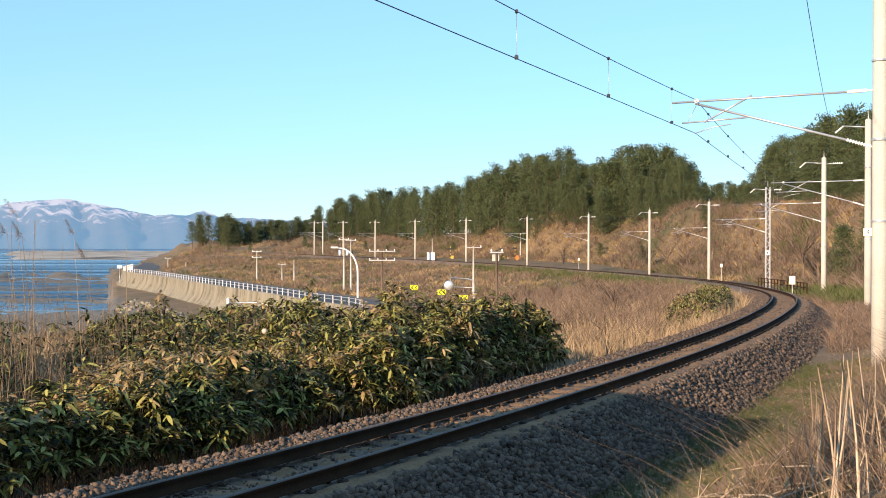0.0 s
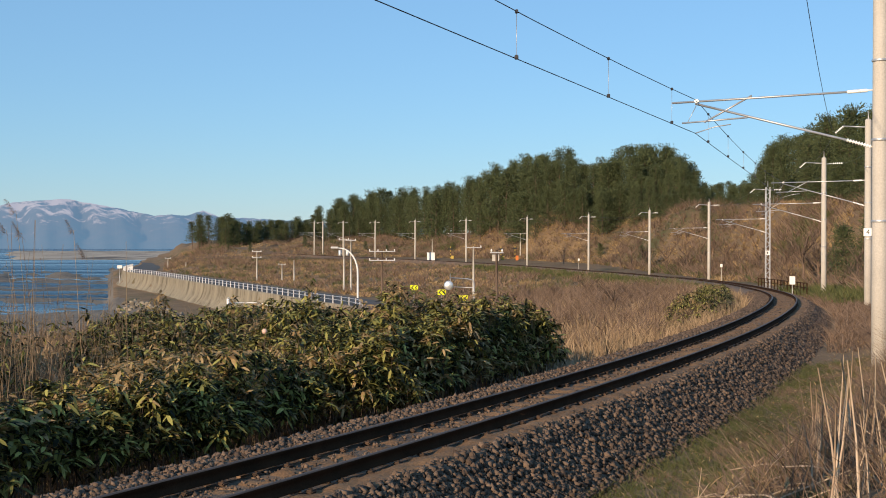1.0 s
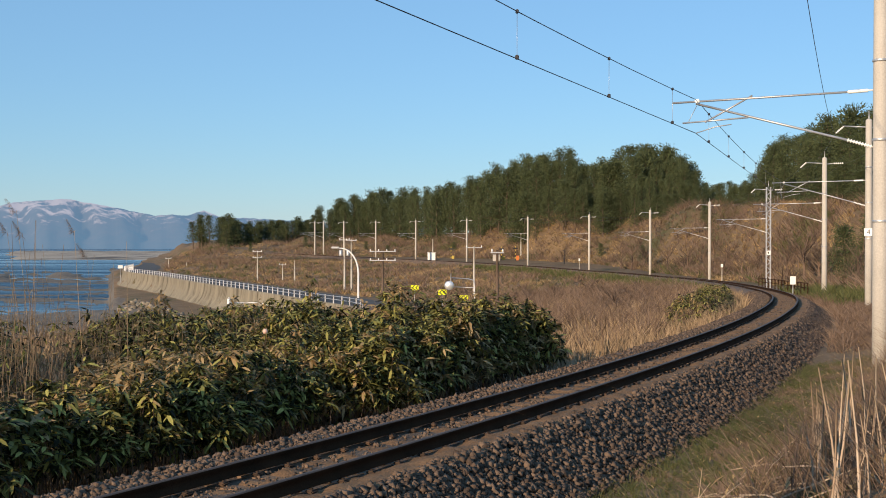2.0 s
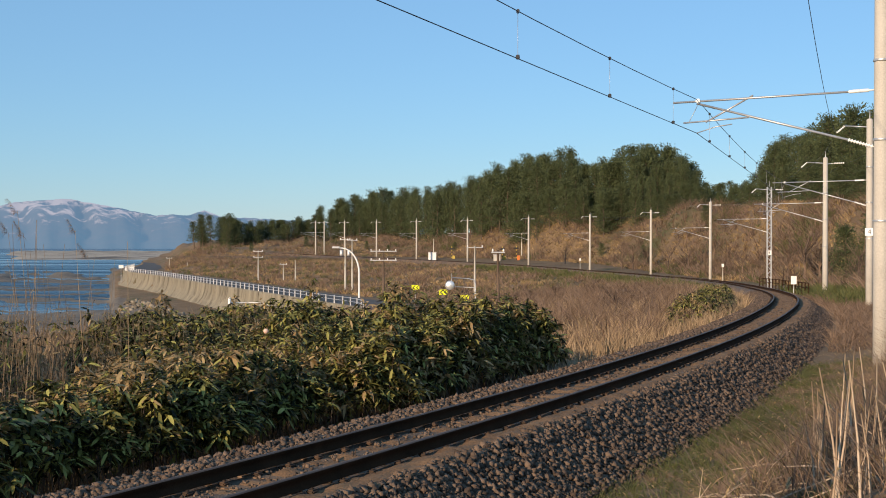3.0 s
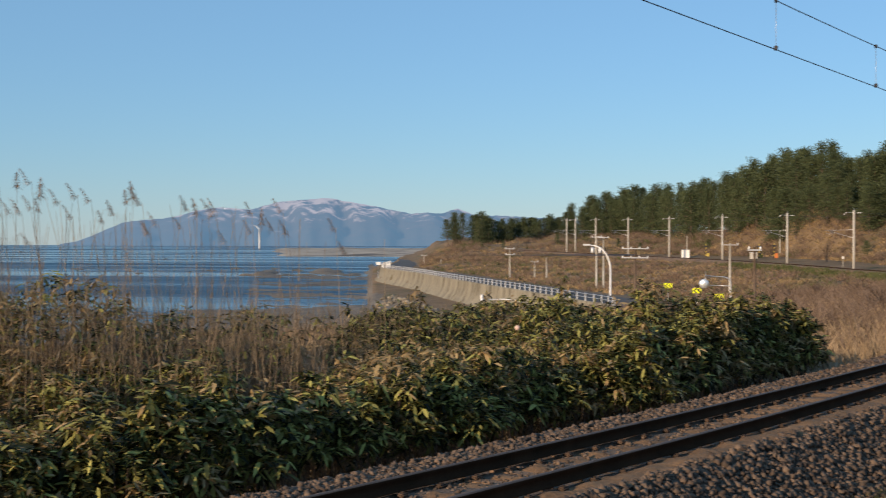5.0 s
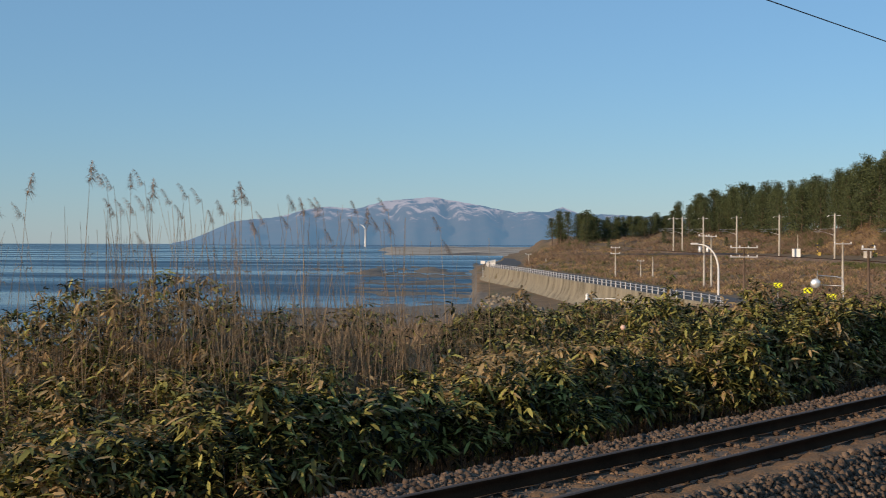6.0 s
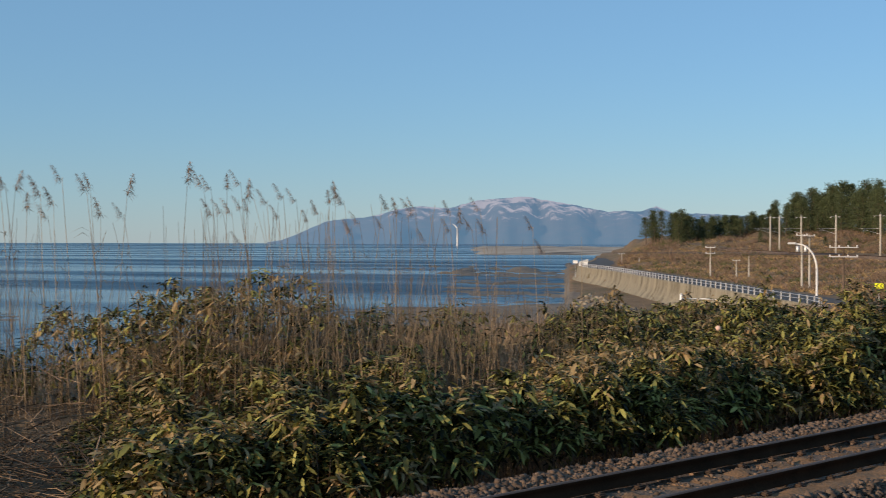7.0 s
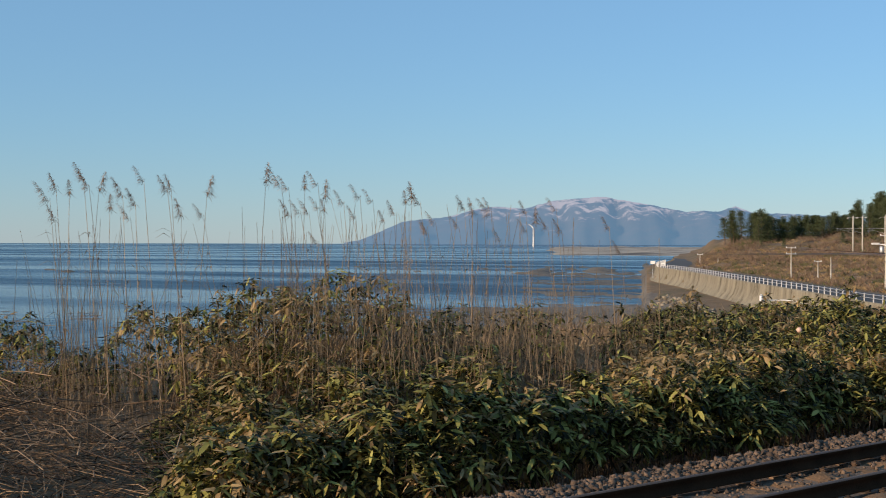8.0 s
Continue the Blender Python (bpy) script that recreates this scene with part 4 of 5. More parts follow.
    s, u = rng.uniform(36, 84, n), rng.uniform(2.2, 10, n)
    x, y, _ = on_track(s, u)
    tufts("brambles", x, y, rng.uniform(0.15, 0.6, n), 0.004 + 0.0002 * np.hypot(x, y), M_TWIG, "brown bramble scrub below the catenary masts", 0.9, 8)
    # ditch grass and brambles on the near right
    n = 9500
    s, u = rng.uniform(8, 32, n), rng.uniform(2.0, 6.2, n)
    x, y, _ = on_track(s, u)
    green = wave_noise(x, y, 2.4, 66) + 1.0 - 0.33 * (u - 2) + 0.3 * rng.randn(n) > 0.1
    for m, name, mat, lab in ((green, "ditch_grass", M_GRASS, "short green grass in the trackside ditch"), (~green, "dead_stems", M_TWIG, "dead brown stems on the trackside bank")):
        tufts(name, x[m], y[m], rng.uniform(0.05, 0.19, m.sum()), np.full(m.sum(), 0.004), mat, lab, 0.9, 8)
    n = 3300
    s, u = rng.uniform(7, 44, n), 3.9 + rng.rand(n) ** 0.8 * 6
    x, y, _ = on_track(s, u)
    far = np.hypot(x, y) > 6.0
    x, y, u = x[far], y[far], u[far]
    h = rng.uniform(0.25, 0.95, len(x)) * np.clip((u - 3.3) / 2.2, 0.25, 1)
    tufts("brambles", x, y, h, np.full(len(x), 0.0035), M_TWIG, "tangle of brown brambles and dead stems", 1.05, 7)
    m = rng.rand(len(x)) < 0.14
    tufts("dry_grass", x[m], y[m], h[m] * 0.8, np.full(m.sum(), 0.004), M_STRAW, "dry straw grass among the brambles", 0.7, 6)


def build_dead_stalks():
    """Thick dry knotweed canes on the bank to the right of the ditch, each a thing."""
    rng = random.Random(9)
    for k in range(44):
        az, d = rng.uniform(16.6, 20.6), rng.uniform(9.5, 15)
        x, y = d * math.sin(radians(az)), d * math.cos(radians(az))
        gz = ground_at(x, y)
        h = rng.uniform(0.4, 0.9) if k % 3 else rng.uniform(0.9, 1.25)
        lean = Vector((rng.uniform(-0.16, 0.16), rng.uniform(-0.15, 0.15), 1)) * h
        cane = tagged(empty("dry_cane", pose(x, y, gz - 0.05)), "thick pale dry cane standing on the brambly bank", "plant stalk", "dry canes on the bank")
        part("stem", tube([(0, 0, 0), lean * 0.5 + Vector((0.02, 0, 0)), lean], 0.011, 0.006, 6), M_CANE, cane)
        if k % 4 == 0:
            part("side_branch", tube([lean * 0.6, lean * 0.6 + Vector((rng.uniform(-0.3, 0.3), 0, 0.22))], 0.005, 0.003, 4), M_CANE, cane)
    for k in range(26):
        az, d = rng.uniform(11.5, 20.0), rng.uniform(10, 17)
        x, y = d * math.sin(radians(az)), d * math.cos(radians(az))
        L, t_ = rng.uniform(0.4, 1.2), rng.uniform(0, 6.28)
        x1, y1 = x + L * math.cos(t_), y + L * math.sin(t_)
        z0, z1 = ground_at(x, y) + 0.02, ground_at(x1, y1) + rng.uniform(0.02, 0.3)
        cane = tagged(empty("dry_cane", pose(x, y, z0)), "fallen pale dry cane lying in the brambles", "plant stalk", "fallen canes on the bank")
        part("stem", tube([(0, 0, 0), ((x1 - x) / 2, (y1 - y) / 2, (z1 - z0) / 2 + 0.04), (x1 - x, y1 - y, z1 - z0)], 0.011, 0.006, 5), M_CANE, cane)
    for az, d, h, lx in ((2.8, 10.8, 0.5, -0.12), (5.1, 10.2, 0.55, -0.15), (5.9, 10.0, 0.35, 0.12), (7.2, 10.2, 0.42, 0.02), (11.4, 11.2, 0.55, 0.1), (10.6, 11.0, 0.4, -0.2)):
        x, y = d * math.sin(radians(az)), d * math.cos(radians(az))
        gz = ground_at(x, y)
        cane = tagged(empty("dry_cane", pose(x, y, gz - 0.03)), "thin reddish dry twig standing in the ditch", "plant stalk", "dry twigs by the ditch")
        part("stem", tube([(0, 0, 0), (lx * 0.6, 0, h * 0.6), (lx, 0, h * 1.2)], 0.007, 0.003, 5), M_CANE, cane)
        part("side_branch", tube([(lx * 0.7, 0, h * 0.7), (lx * 0.7 + 0.1, 0, h * 0.95)], 0.004, 0.002, 4), M_CANE, cane)


def bare_tree(seed, h):
    """A leafless tree: trunk and limbs in one part, twigs in another."""
    rng = random.Random(seed)
    tree = tagged(empty("bare_tree"), "grey leafless tree with fine spreading twigs", "tree", "bare trees on the slope")
    limbs, twigs = bmesh.new(), bmesh.new()
    add_tube(limbs, [(0, 0, -0.3), (0.1, 0, h * 0.3), (0.0, 0.1, h * 0.7)], 0.035 * h, 0.012 * h, 6)
    for k in range(11):
        z = h * rng.uniform(0.12, 0.65); a_ = k * 2.4
        L = h * rng.uniform(0.3, 0.55)
        p0, p1 = Vector((0.05, 0, z)), Vector((math.cos(a_) * L * 0.65, math.sin(a_) * L * 0.65, z + L * 0.75))
        add_tube(limbs, [p0, p0.lerp(p1, 0.5) + Vector((0, 0, -0.05 * L)), p1], 0.012 * h, 0.004 * h, 5)
        for j in range(7):
            q0 = p0.lerp(p1, rng.uniform(0.3, 1.0))
            q1 = q0 + Vector((rng.uniform(-1, 1), rng.uniform(-1, 1), rng.uniform(0.5, 1.5))) * h * 0.16
            add_tube(twigs, [q0, q1], 0.005 * h, 0.0025 * h, 3)
    part("trunk", limbs, M_TWIG, tree)
    part("crown", twigs, M_TWIG, tree, "fine bare twigs")["kind"] = "stuff"
    return tree


def build_litter():
    d = 21.5
    x, y = d * math.sin(radians(-8.24)), d * math.cos(radians(-8.24))
    z = EYE - math.tan(radians(3.95)) * d
    gz = ground_at(x, y)
    fl = tagged(empty("fishing_float", pose(x, y, z)), "pale pinkish plastic float caught on a stem in the thicket", "float")
    part("shell", lathe([(0.01, -0.045), (0.035, -0.034), (0.05, 0), (0.035, 0.034), (0.01, 0.045)], 14), M_FLOAT, fl)
    part("stem", tube([(0, 0, gz - z), (0, 0, -0.05)], 0.006, sides=5), M_TWIG, fl)


def build_slope_trees():
    for k, (az, d, h) in enumerate(((16.3, 128, 5.5), (16.9, 132, 4.5), (15.6, 135, 4), (8.7, 215, 5.5), (9.2, 218, 5), (8.2, 222, 4.5), (10.3, 200, 5), (11.2, 195, 5), (13.6, 160, 4), (5.6, 255, 4.5), (18.6, 110, 4))):
        x, y, z = place(az, d)
        t = bare_tree(k, h)
        t.matrix_basis = pose(x, y, z)
    # low leafless bushes on the field and along the hill foot
    rng = random.Random(23)
    bushes, set_down = [], []
    for k in range(3):
        b_ = bare_tree(40 + k, 2.2)
        bushes.append(tagged(b_, "low brown leafless bush in the dry grass", "bush", "leafless bushes"))
    for k in range(64):
        if k < 40:
            s_, u_ = rng.uniform(42, 125), -rng.uniform(6, 34)
            x, y, _ = (float(c) for c in on_track(s_, u_))
        else:
            az = rng.uniform(8.0, 18.5)
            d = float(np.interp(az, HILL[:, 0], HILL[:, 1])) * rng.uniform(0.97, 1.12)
            x, y, _ = place(az, d)
        if abs(float(road_coords(np.array([x]), np.array([y]))[1][0])) < 7 or abs(float(track_coords(np.array([x]), np.array([y]))[1][0])) < 4:
            continue
        q = rng.uniform(0.55, 1.0) if k < 40 else rng.uniform(0.9, 1.9)
        m = Matrix.Translation((x, y, ground_at(x, y) - 0.1)) @ Matrix.Rotation(rng.uniform(0, 6.28), 4, "Z") @ Matrix.Diagonal((q * 1.35, q * 1.35, q, 1))
        if len(set_down) < 3:
            bushes[len(set_down)].matrix_basis = m
            set_down.append(k)
        else:
            copy_at(bushes[k % 3], m)
    pines = [o for o in scene.objects if o.name == "pine_tree.004"]
    for az, d, q in ((18.1, 118, 0.62), (19.3, 112, 0.6), (12.0, 226, 0.4), (7.3, 262, 0.35), (-8.9, 372, 0.3), (-6.4, 376, 0.36), (-9.9, 382, 0.25), (-3.6, 368, 0.3), (-2.6, 352, 0.28), (0.5, 330, 0.3), (6.0, 288, 0.25), (9.2, 240, 0.3)):
        x, y, z = place(az, d)
        tagged(copy_at(pines[0], Matrix.Translation((x, y, z - 0.1)) @ Matrix.Diagonal((q, q, q, 1))), "low round evergreen pine on the brown slope")


# ---- railway line equipment ----
def insulator(length=0.45, r=0.055, ribs=6):
    prof = []
    for k in range(ribs):
        z = length * k / ribs
        prof += [(0.02, z), (r, z + length * 0.25 / ribs), (r, z + length * 0.45 / ribs), (0.02, z + length * 0.7 / ribs)]
    return lathe(prof + [(0.02, length)], 8)


def turned(bm, a_, b_):
    """Lay a body built along z from the point a_ towards b_."""
    a_, b_ = Vector(a_), Vector(b_)
    m = Matrix.Translation(a_) @ (b_ - a_).to_track_quat("Z", "Y").to_matrix().to_4x4()
    bmesh.ops.transform(bm, matrix=m, verts=bm.verts)
    return bm


POLE_U = 4.3


def build_mast(name="catenary_mast", lattice=False, label="round concrete catenary mast with a steel cantilever over the track"):
    """One mast in the track's frame: x to the right of the track, z over the rails."""
    mast = tagged(empty(name), label, "catenary mast", "masts along the line")
    P = POLE_U
    if lattice:
        bm = bmesh.new()
        for sx in (-0.19, 0.19):
            for sy in (-0.19, 0.19):
                add_box(bm, (P + sx - 0.035, sy - 0.035, -1.3), (P + sx + 0.035, sy + 0.035, 9.1))
        part("leg_frame", bm, M_STEEL, mast)
        bm = bmesh.new()
        z = -1.0
        while z < 8.9:
            for sy in (-0.19, 0.19):
                add_tube(bm, [(P - 0.19, sy, z), (P + 0.19, sy, z + 0.42)], 0.022, sides=4)
                add_tube(bm, [(P + 0.19, sy, z + 0.42), (P - 0.19, sy, z + 0.84)], 0.022, sides=4)
            z += 0.84
        part("lacing", bm, M_STEEL, mast, "zigzag steel lacing bars")["kind"] = "stuff"
    else:
        part("pole", lathe([(0.19, -1.5), (0.188, 2), (0.175, 6), (0.165, 9.2), (0.10, 9.28)], 18), M_CONCRETE, mast, "weathered round concrete pole")
        for k, z in enumerate((3.0, 4.9, 6.75)):
            bm = lathe([(0.192, -0.03), (0.198, -0.02), (0.198, 0.02), (0.192, 0.03)], 18)
            bmesh.ops.translate(bm, vec=(0, 0, z), verts=bm.verts)
            part("band", bm, M_STEEL, mast)
    for o in mast.children:
        if o.name.split(".")[0] in ("pole", "band"):
            o.location = (P, 0, 0)
    top = [(-0.6, 0, 5.97), (P - 0.75, 0, 6.05)]
    part("top_tube", tube(top, 0.026), M_STEEL, mast)
    part("tube_insulator", turned(lathe([(0.02, 0), (0.042, 0.03), (0.042, 0.45), (0.02, 0.48), (0.02, 0.58)], 10), (P - 0.75, 0, 6.05), (P - 0.2, 0, 6.07)), M_PORCELAIN, mast, "white porcelain insulator")
    part("strut", tube([(-0.02, 0, 5.93), (P - 0.75, 0, 4.92)], 0.028), M_STEEL, mast)
    part("strut_insulator", turned(insulator(0.6, 0.05, 9), (P - 0.75, 0, 4.92), (P - 0.18, 0, 4.74)), M_PORCELAIN, mast, "ribbed white porcelain insulator")
    part("cross_brace", tube([(0.2, 0, 5.46), (1.35, 0, 6.07)], 0.022), M_STEEL, mast)
    part("registration_tube", tube([(-0.35, 0, 5.46), (1.25, 0, 5.54)], 0.02), M_STEEL, mast)
    part("hanger", tube([(0.0, 0, 5.88), (-0.22, 0, 5.46)], 0.008, sides=5), M_STEEL, mast)
    part("steady_arm", tube([(0.85, 0, 5.39), (0.45, 0, 5.34), (-0.02, 0, 5.20)], 0.014, sides=6), M_STEEL, mast)
    part("wire_clamp", box((-0.04, -0.06, 5.95), (0.07, 0.06, 6.04), 0.02), M_PORCELAIN, mast, "bright metal clamp")
    part("feeder_arm", tube([(P - 0.1, 0, 8.85), (P - 1.25, 0, 8.92)], 0.035), M_STEEL, mast)
    part("feeder_insulator", turned(insulator(0.55, 0.06, 6), (P - 1.25, 0, 8.92), (P - 1.7, 0, 8.52)), M_PORCELAIN, mast, "white strain insulator")
    part("earth_arm", tube([(P + 0.1, 0, 8.8), (P + 0.6, 0, 8.84)], 0.03), M_STEEL, mast)
    part("earth_insulator", turned(insulator(0.7, 0.07, 5), (P + 0.6, 0, 8.84), (P + 1.3, 0, 8.86)), M_PORCELAIN, mast, "white insulator")
    part("spike", tube([(P, 0, 9.1), (P, 0, 9.7)], 0.03, sides=6), M_STEEL, mast)
    return mast


def az_of(s, u):
    x, y, _ = on_track(s, u)
    return np.degrees(np.arctan2(x, y))


def build_line():
    spots = [-6.0]
    for lo, hi, az in ((24, 45, 19.55), (50, 80, 19.05), (75, 105, 17.2), (100, 130, 14.78), (125, 180, 12.2), (160, 215, 9.52), (190, 250, 6.75), (220, 330, 3.92), (250, 400, 1.08), (280, 450, -1.3), (300, 520, -3.16), (320, 560, -4.63), (340, 640, -5.57), (340, 700, -5.97)):
        ss = np.arange(lo, hi, 0.25)
        spots.append(float(ss[np.argmin(np.abs(az_of(ss, POLE_U) - az))]))
    first = build_mast()
    frame_mast = build_mast("catenary_mast", True, "galvanised lattice steel catenary mast with a cantilever")
    used = False
    for k, s in enumerate(spots):
        if k == 4:
            frame_mast.matrix_basis = track_pose(s)
        elif not used:
            first.matrix_basis = track_pose(s); used = True
        else:
            copy_thing(first, track_pose(s))
    # number plate boards stay blank but for a bar
    for k in (2, 4):
        x, y, z = on_track(spots[k], POLE_U)
        d = math.hypot(x, y); ux, uy = -x / d, -y / d
        m = look((x + ux * 0.21, y + uy * 0.21, z + 3.0 + (0.35 if k == 2 else -0.2)), (0, 0, z + 3.0)) @ pose(0, 0, 0, 0, 180, 0)
        plate = tagged(empty("mast_plate", m), "small white square plate strapped to a mast", "sign")
        part("board", box((-0.22, -0.2, -0.01), (0.22, 0.2, 0.01), 0.004), M_WHITE, plate)
        if k == 2:
            cv = bpy.data.curves.new("digit", "FONT")
            cv.body, cv.size, cv.extrude, cv.align_x, cv.align_y = "4", 0.36, 0.003, "CENTER", "CENTER"
            tmp = bpy.data.objects.new("digit", cv)
            me = bpy.data.meshes.new_from_object(tmp)
            bpy.data.objects.remove(tmp)
            me.materials.append(M_BLACK)
            dg = new("digit", me); dg.parent, dg.location = plate, (0, 0, 0.014)
            tagged(dg, "black painted digit four")
        else:
            part("mark", box((-0.05, -0.1, 0.011), (0.05, 0.1, 0.016)), M_BLACK, plate, "dark painted mark")
    # wires
    def wire(name, u, z, label, sag, r, n, lift=0.7):
        for i, (s0, s1) in enumerate(zip(spots, spots[1:])):
            if i >= n:
                break
            a_, b_ = Vector([float(c) for c in on_track(s0, u + (0.8 if i == 0 else 0), lift if i == 0 else 0)]), Vector([float(c) for c in on_track(s1, u)])
            pts = [a_.lerp(b_, t) + Vector((0, 0, z - sag * 4 * t * (1 - t))) for t in np.linspace(0, 1, 13)]
            ob = part(name, tube(pts, r, sides=5), M_WIRE)
            tagged(ob, label, "wire", "overhead wires")
    wire("contact_wire", -0.02, 5.20, "dark contact wire over the track", 0.0, 0.0085, 9, 0.50)
    wire("messenger_wire", 0.0, 6.02, "dark messenger wire carrying the contact wire", 0.28, 0.0085, 9, 1.0)
    wire("feeder_wire", POLE_U - 1.7, 8.5, "thin feeder wire between the mast tops", 0.5, 0.010, 9)
    wire("earth_wire", POLE_U + 1.3, 8.86, "thin overhead wire behind the masts", 0.4, 0.008, 9)
    for i in (0, 1, 2):
        a_, b_ = Vector([float(c) for c in on_track(spots[i], 0.8 if i == 0 else 0, 0.5 if i == 0 else 0)]), Vector([float(c) for c in on_track(spots[i + 1], 0)])
        for t in np.linspace(0.07, 0.93, 7):
            p = a_.lerp(b_, t)
            zt = 6.02 - 0.28 * 4 * t * (1 - t) + (0.5 * (1 - t) if i == 0 else 0)
            d = tagged(empty("dropper", Matrix.Translation(p)), "thin dropper wire with two dark clips", "wire", "droppers of the overhead line")
            part("hanger_wire", tube([(0, 0, 5.20), (0, 0, zt)], 0.004, sides=4), M_STEEL, d)
            part("upper_clip", box((-0.025, -0.04, zt - 0.03), (0.025, 0.04, zt + 0.03), 0.01), M_WIRE, d)
            part("lower_clip", box((-0.03, -0.04, 5.18), (0.03, 0.04, 5.25), 0.01), M_WIRE, d)
    return spots


def build_trackside():
    ss = np.arange(62, 110, 0.25)
    m = track_pose(float(ss[np.argmin(np.abs(az_of(ss, 2.4) - 15.85) + (ss < 70) * 9)]), 2.4, 0.1)
    sign = tagged(empty("trackside_sign", m), "small blank white board on a post beside the rails", "sign")
    part("post", tube([(0, 0, -1.0), (0, 0, 0.75)], 0.03), M_STEEL, sign)
    part("board", box((-0.2, -0.03, 0.15), (0.2, -0.005, 0.75), 0.01), M_WHITE, sign)
    # low railing of the culvert
    rail = tagged(empty("bridge_railing"), "low dark steel railing along a small culvert", "railing")
    ss = np.arange(86, 118, 2.0)
    for s in ss:
        x, y, z = on_track(s, 3.0)
        part("post", box((x - 0.04, y - 0.04, z - 0.9), (x + 0.04, y + 0.04, z + 0.42)), M_RAIL, rail)
    for h in (0.05, 0.38):
        part("bar", tube([tuple(float(c) for c in on_track(s, 3.0, h)) for s in ss], 0.03, sides=5), M_RAIL, rail)
    for az, d, z0, z1 in ((12.75, 150, -1.9, -0.1), (6.3, 215, -2.0, 0.2)):
        x, y = d * math.sin(radians(az)), d * math.cos(radians(az))
        gz = ground_at(x, y)
        p = tagged(empty("marker_post", pose(x, y, gz)), "slim line-side marker post with a pale head", "post")
        part("post", tube([(0, 0, -0.2), (0, 0, 2.0)], 0.05), M_CONCRETE, p)
        part("head", box((-0.14, -0.05, 1.9), (0.14, 0.05, 2.3), 0.02), M_WHITE, p)


# ---- road side ----
def build_road():
    q = np.arange(100, RS[-1] - 4, 3.0)
    for name, v0, v1, dz, mat, lab in (("road", -4.0, 4.0, 0.03, M_ASPHALT, "grey asphalt coast road"), ):
        ps = []
        for v in (v0, -0.1, 0.1, v1):
            x, y = on_road(q, v)
            ps.append(np.stack([x, y, 0 * x + ROAD_Z + dz], 1))
        v = np.stack(ps, 1).reshape(-1, 3)
        i, j = np.meshgrid(np.arange(len(q) - 1), np.arange(3), indexing="ij")
        f = np.stack([i * 4 + j, i * 4 + j + 1, (i + 1) * 4 + j + 1, (i + 1) * 4 + j], -1).reshape(-1, 4)
        tagged(mesh_np(name, v, f, mat), lab, "road", kind="structure")
    q = np.arange(WALL_FROM, WALL_TO + 3, 3.0)
    ps = []
    for v, z in ((-4.25, ROAD_Z + 0.25), (-4.85, ROAD_Z + 0.25), (-4.85, ROAD_Z - 0.1), (-4.95, -5.4), (-5.3, -6.5), (-6.1, -7.5), (-7.5, -8.6)):
        x, y = on_road(q, v)
        ps.append(np.stack([x, y, 0 * x + z], 1))
    v = np.stack(ps, 1).reshape(-1, 3)
    i, j = np.meshgrid(np.arange(len(q) - 1), np.arange(6), indexing="ij")
    f = np.stack([i * 7 + j, i * 7 + j + 1, (i + 1) * 7 + j + 1, (i + 1) * 7 + j], -1).reshape(-1, 4)[:, ::-1]
    wall = tagged(mesh_np("sea_wall", v, f, M_WALL), "stained concrete sea wall below the coast road", "sea wall", kind="structure")
    # panel joints of the wall
    for qq in np.arange(WALL_FROM + 4, WALL_TO, 8.0):
        bm = bmesh.new()
        face = [(*[float(c) for c in on_road(qq, v_)], z_) for v_, z_ in ((-4.86, ROAD_Z + 0.2), (-4.96, -5.4), (-5.31, -6.5), (-6.1, -7.5))]
        add_tube(bm, face, 0.025, sides=4)
        part("joint_rib", bm, M_WALL, wall)
    # rubble blocks along the foot of the berm
    rng = np.random.RandomState(17)
    n = 500
    qq, vv = rng.uniform(WALL_FROM - 8, WALL_TO - 145, n), -13.2 - np.abs(rng.randn(n)) * 1.5
    x, y = on_road(qq, vv)
    r = rng.uniform(0.15, 0.45, n)
    cube = np.array([(a_, b_, c_) for a_ in (-1, 1) for b_ in (-1, 1) for c_ in (-0.6, 0.6)], float)
    quad = np.array([(0, 1, 3, 2), (4, 6, 7, 5), (0, 4, 5, 1), (2, 3, 7, 6), (0, 2, 6, 4), (1, 5, 7, 3)])
    turn, _ = np.linalg.qr(rng.randn(n, 3, 3) * 0.35 + np.eye(3))
    v = np.einsum("vk,nkj->nvj", cube, turn) * (r[:, None] * rng.uniform(0.75, 1.1, (n, 8)))[:, :, None] + np.stack([x, y, ground(x, y) + 0.2 * r], 1)[:, None]
    f = (np.arange(n) * 8)[:, None, None] + quad[None]
    tagged(mesh_np("rubble_blocks", v.reshape(-1, 3), f.reshape(-1, 4), M_RUBBLE), "row of pale stone blocks along the beach", "rubble", kind="stuff")
    # guard rail: posts, two bars
    guard = tagged(empty("guard_rail"), "long white steel guard rail on the sea wall", "guard rail")
    gq = np.arange(WALL_FROM, WALL_TO + 3, 3.0)
    post = None
    for qq in gq:
        x, y = on_road(qq, -4.4)
        if post is None:
            post = part("post", box((-0.065, -0.065, -0.1), (0.065, 0.065, 0.92), 0.015), M_STEEL, guard)
            o = post
        else:
            o = new("post", post.data); o.parent = guard
        o.location = (float(x), float(y), ROAD_Z + 0.25)
    for h in (0.45, 0.82):
        part("bar", tube([(*[float(c) for c in on_road(qq, -4.45)], ROAD_Z + 0.25 + h) for qq in gq], 0.04, sides=6), M_STEEL, guard)


def place(az, d):
    x, y = d * math.sin(radians(az)), d * math.cos(radians(az))
    return x, y, ground_at(x, y)


